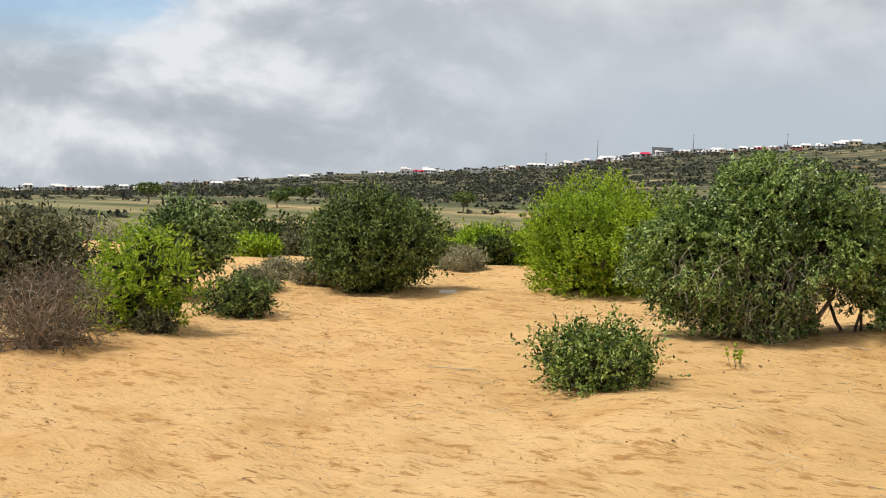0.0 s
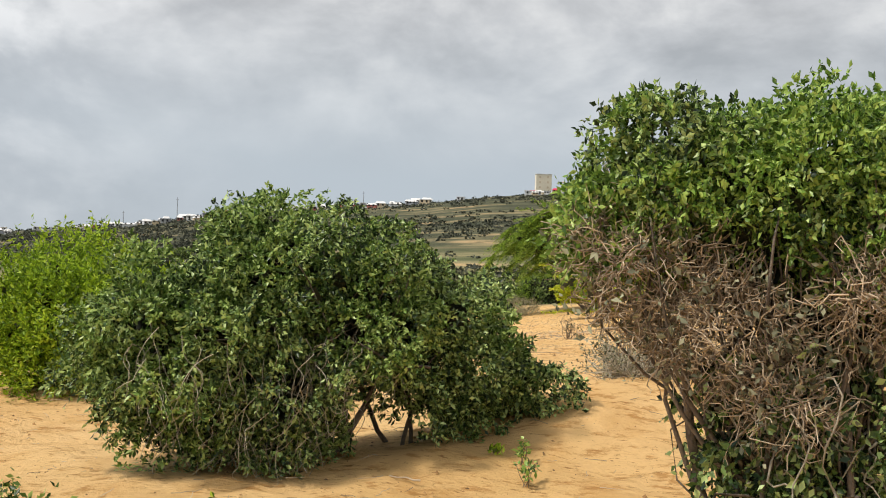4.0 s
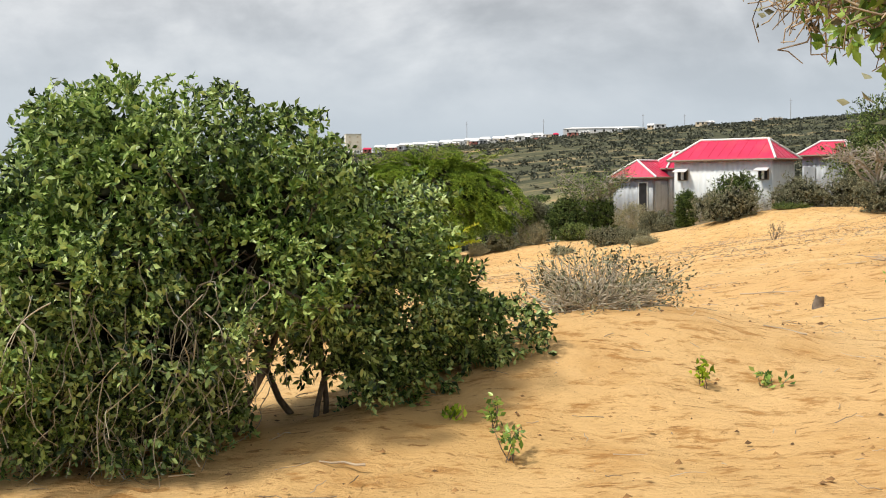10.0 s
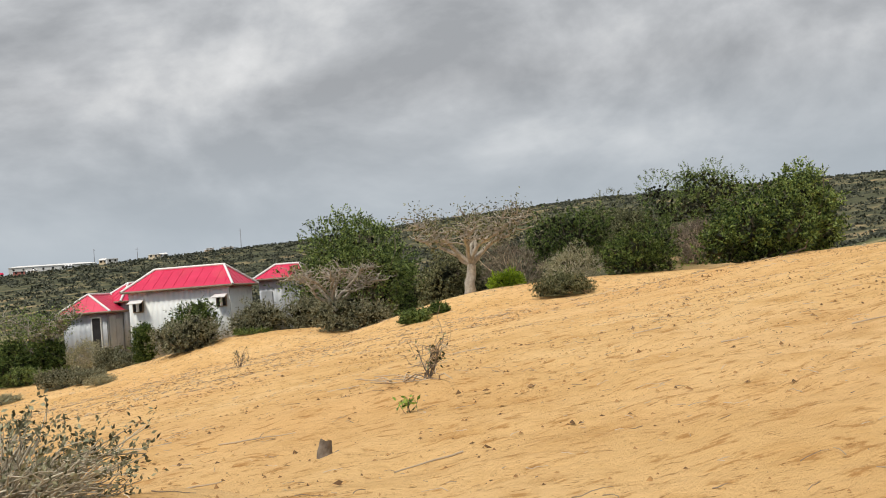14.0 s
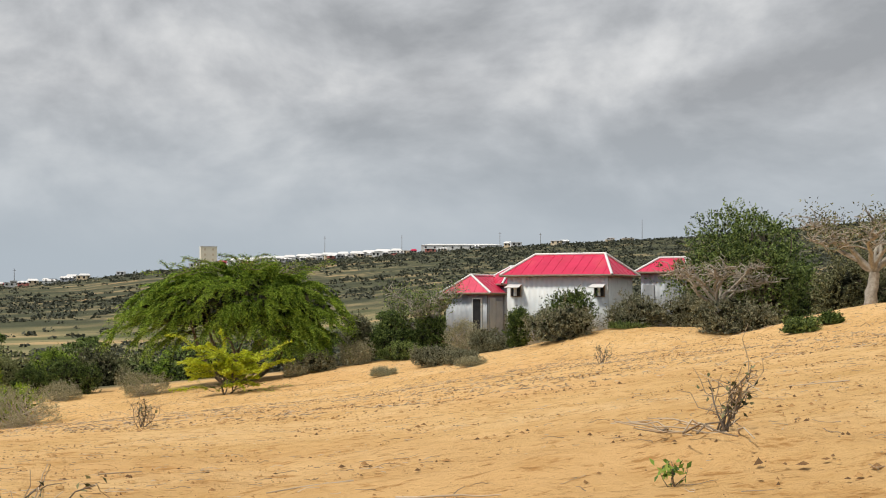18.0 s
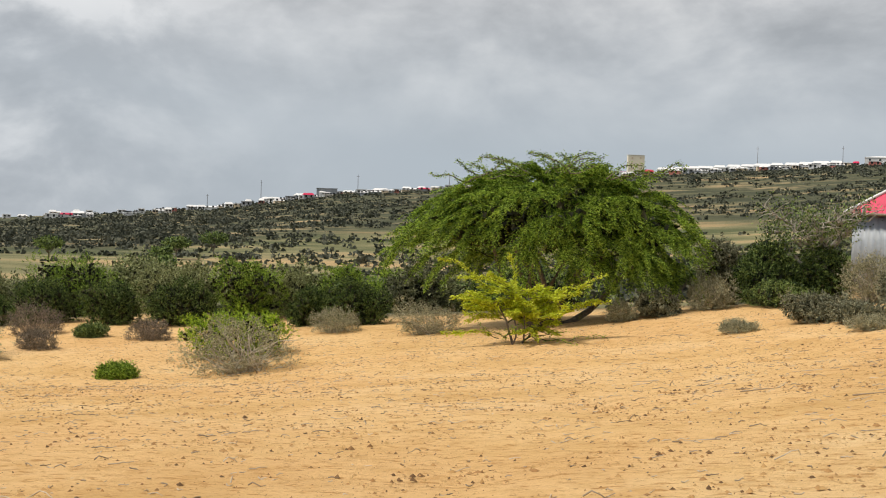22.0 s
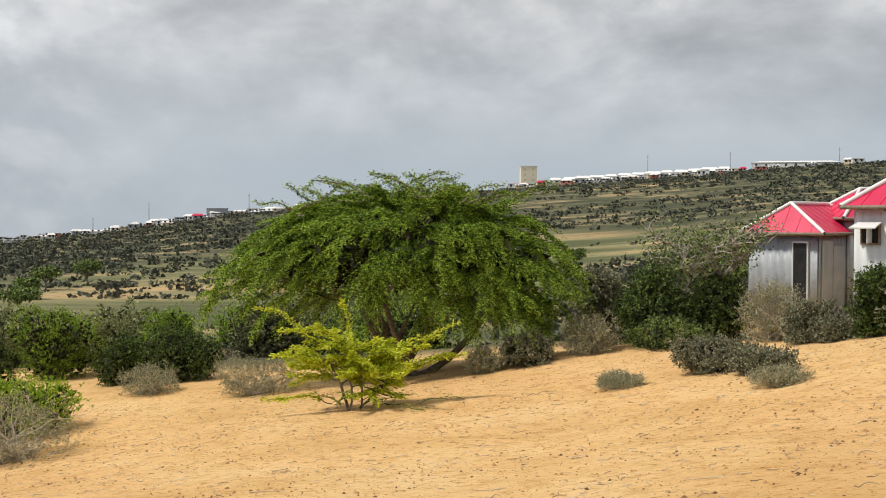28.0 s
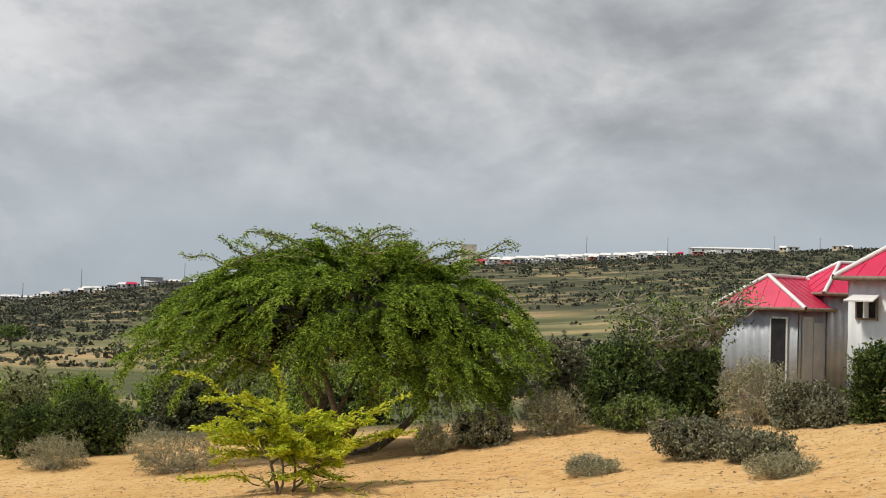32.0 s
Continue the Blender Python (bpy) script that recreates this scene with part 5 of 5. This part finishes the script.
def dry_shrub(x, y, w, h, seed, label):
    rng = np.random.default_rng(seed)
    e = thing("dead_shrub", x, y, label, "shrub", "dead shrubs on the sand")
    n = 9
    tips = np.column_stack([rng.normal(0.08, w * 0.3, n), rng.normal(0, w * 0.2, n), h * rng.uniform(0.5, 1.0, n)])
    limbs("stalk", tips, (0, 0), "bark", e, rng, 0.008 * h / 0.4, 0.003 * h / 0.4, bend=0.22, spread=0.02)
    A = tips[rng.integers(0, n, 60)] * rng.uniform(0.4, 1.0, (60, 1))
    V, F = tubes(curves_to(A, A + rng.normal(0, 0.09 * h / 0.4, (60, 3)) + [0, 0, 0.03], rng, 4, 0.3), 0.004 * h / 0.4, 0.0015, 3)
    V[:, 2] = np.maximum(V[:, 2], 0)
    tagged(mesh_object("twig_tangle", V, F, "twig_dry", e), kind="stuff")
    Q = tips[rng.integers(0, n, 60)] * rng.uniform(0.5, 1.05, (60, 1)) + rng.normal(0, 0.02, (60, 3))
    V, F = leaf_geometry(Q, unit(rng.normal(size=Q.shape)), 0.04 * h / 0.4, 0.02 * h / 0.4, rng)
    tagged(mesh_object("withered_leaves", V, F, "leaf_olive", e), kind="stuff")
    G = np.column_stack([rng.uniform(-w * 0.9, w * 0.3, 14), rng.uniform(-0.25, 0.25, 14), np.full(14, 0.015)])
    V, F = tubes(curves_to(G, G + np.column_stack([rng.normal(0, 0.2, 14), rng.normal(0, 0.15, 14), rng.uniform(0, 0.05, 14)]), rng, 5, 0.3), 0.006, 0.003, 3)
    tagged(mesh_object("fallen_wood", V, F, "twig_dry", e), kind="stuff")


dry_shrub(2.23, 11.77, 0.32, 0.32, 71, "half-dead twiggy shrub standing in the sand")
dry_shrub(6.6, 37.6, 0.5, 0.55, 72, "bare dead shrub on the slope")
dry_shrub(-0.7, 10.9, 0.5, 0.3, 75, "grey dry twiggy shrub in the sand")
dry_shrub(-3.0, 25.8, 0.9, 0.52, 74, "dark dry twigs standing in the sand")


def stump(x, y):
    rng = np.random.default_rng(81)
    e = thing("stump", x, y, "small rotten brown stump in the sand", "stump")
    V, F = tubes(np.array([[(0, 0, -0.02), (0.005, 0, 0.05), (0.012, 0, 0.10)]]), 0.05, 0.03, 9)
    V = V + rng.normal(0, 0.005, V.shape)
    mesh_object("wood", V, F, "bark", e)
    V, F = tubes(np.array([[(0.03, -0.02, -0.02), (0.05, -0.02, 0.02), (0.075, -0.03, 0.04)]]), 0.025, 0.012, 6)
    mesh_object("root", V, F, "bark", e)


stump(1.06, 10.3)
lit = thing("litter", -6.65, 8.3, "crumpled scrap of white litter on the sand", "litter", z=gz(-6.65, 8.3) + 0.01)
bmq = bmesh.new()
box(bmq, -0.09, 0.09, -0.05, 0.05, 0, 0.035)
bmesh.ops.subdivide_edges(bmq, edges=bmq.edges[:], cuts=2)
for vq in bmq.verts:
    vq.co += noise.noise_vector(vq.co * 30) * 0.02
part("scrap", bmq, "paper", lit)


def sticks():
    rng = np.random.default_rng(15)
    for i in range(44):
        x, y = (rng.uniform(-4, 5), rng.uniform(3.5, 16)) if i < 34 else (rng.uniform(-10, 14), rng.uniform(30, 46))
        ln = rng.uniform(0.15, 0.5) * (1 if i < 34 else 2.2)
        a = rng.uniform(-0.7, 0.7) + (np.pi if rng.random() < 0.5 else 0)
        t = np.linspace(-0.5, 0.5, 6)
        X, Y = x + t * ln * math.cos(a) + rng.normal(0, 0.012, 6), y + t * ln * math.sin(a) + rng.normal(0, 0.012, 6)
        Z = ground(X, Y) + 0.012
        V, F = tubes(np.stack([X - x, Y - y, Z - Z[0]], -1)[None], 0.006 * (1 if i < 34 else 2), 0.003, 5)
        ob = mesh_object("stick", V, F, "twig_dry")
        ob.matrix_world = pose(x, y, float(Z[0]))
        tagged(ob, "dry stick lying on the sand", "stick", "sticks on the sand")


sticks()


def litter_stuff():
    rng = np.random.default_rng(16)
    zones = [(26000, (-12, 9), (-1, 20), 0.003, 0.014), (46000, (-22, 22), (22, 60), 0.009, 0.040), (20000, (-4, 20), (9, 40), 0.005, 0.024)]
    octa = np.array([(1, 0, -0.3), (-1, 0, -0.3), (0, 1, -0.3), (0, -1, -0.3), (0, 0, 0.45)])
    tri = np.array([(0, 2, 4), (2, 1, 4), (1, 3, 4), (3, 0, 4)])
    VV, FF, off = [], [], 0
    for n, xr, yr, s0, s1 in zones:
        x, y = rng.uniform(*xr, n), rng.uniform(*yr, n)
        s = s0 + (s1 - s0) * rng.random(n) ** 3.2
        sc = rng.uniform(0.6, 1.5, (n, 1, 3)) * s[:, None, None]
        P = octa[None] * sc + rng.normal(0, 0.15, (n, 5, 3)) * s[:, None, None] + np.stack([x, y, ground(x, y) + 0.004], -1)[:, None]
        VV.append(P.reshape(-1, 3))
        FF.append((tri[None] + (np.arange(n) * 5)[:, None, None] + off).reshape(-1, 3))
        off += n * 5
    ob = mesh_object("ground_litter", np.concatenate(VV), np.concatenate(FF), "clod")
    tagged(ob, "small dark clods and droppings scattered over the sand", "litter", kind="stuff")
    n = 5200
    x, y = rng.uniform(-11, 10, n), rng.uniform(-1, 20, n)
    a, ln = rng.uniform(0, 6.3, n), 0.02 + 0.15 * rng.random(n) ** 2
    A = np.column_stack([x, y, ground(x, y) + 0.008])
    x2, y2 = x + np.cos(a) * ln, y + np.sin(a) * ln
    B = np.column_stack([x2, y2, ground(x2, y2) + 0.012])
    V, F = tubes(curves_to(A, B, rng, 5, 0.15), 0.0026, 0.0012, 3)
    n2 = 5200
    x, y = rng.uniform(-20, 20, n2), rng.uniform(23, 58, n2)
    a, ln = rng.normal(0, 0.9, n2), 0.04 + 0.24 * rng.random(n2) ** 2
    A = np.column_stack([x, y, ground(x, y) + 0.02])
    x2, y2 = x + np.cos(a) * ln, y + np.sin(a) * ln
    V2, F2 = tubes(curves_to(A, np.column_stack([x2, y2, ground(x2, y2) + 0.025]), rng, 5, 0.3), 0.008, 0.004, 3)
    V, F = np.concatenate([V, V2]), np.concatenate([F, F2 + len(V)])
    ob = mesh_object("straw_litter", V, F, "twig_dry")
    tagged(ob, "bits of straw and broken twig on the sand", "litter", kind="stuff")


litter_stuff()
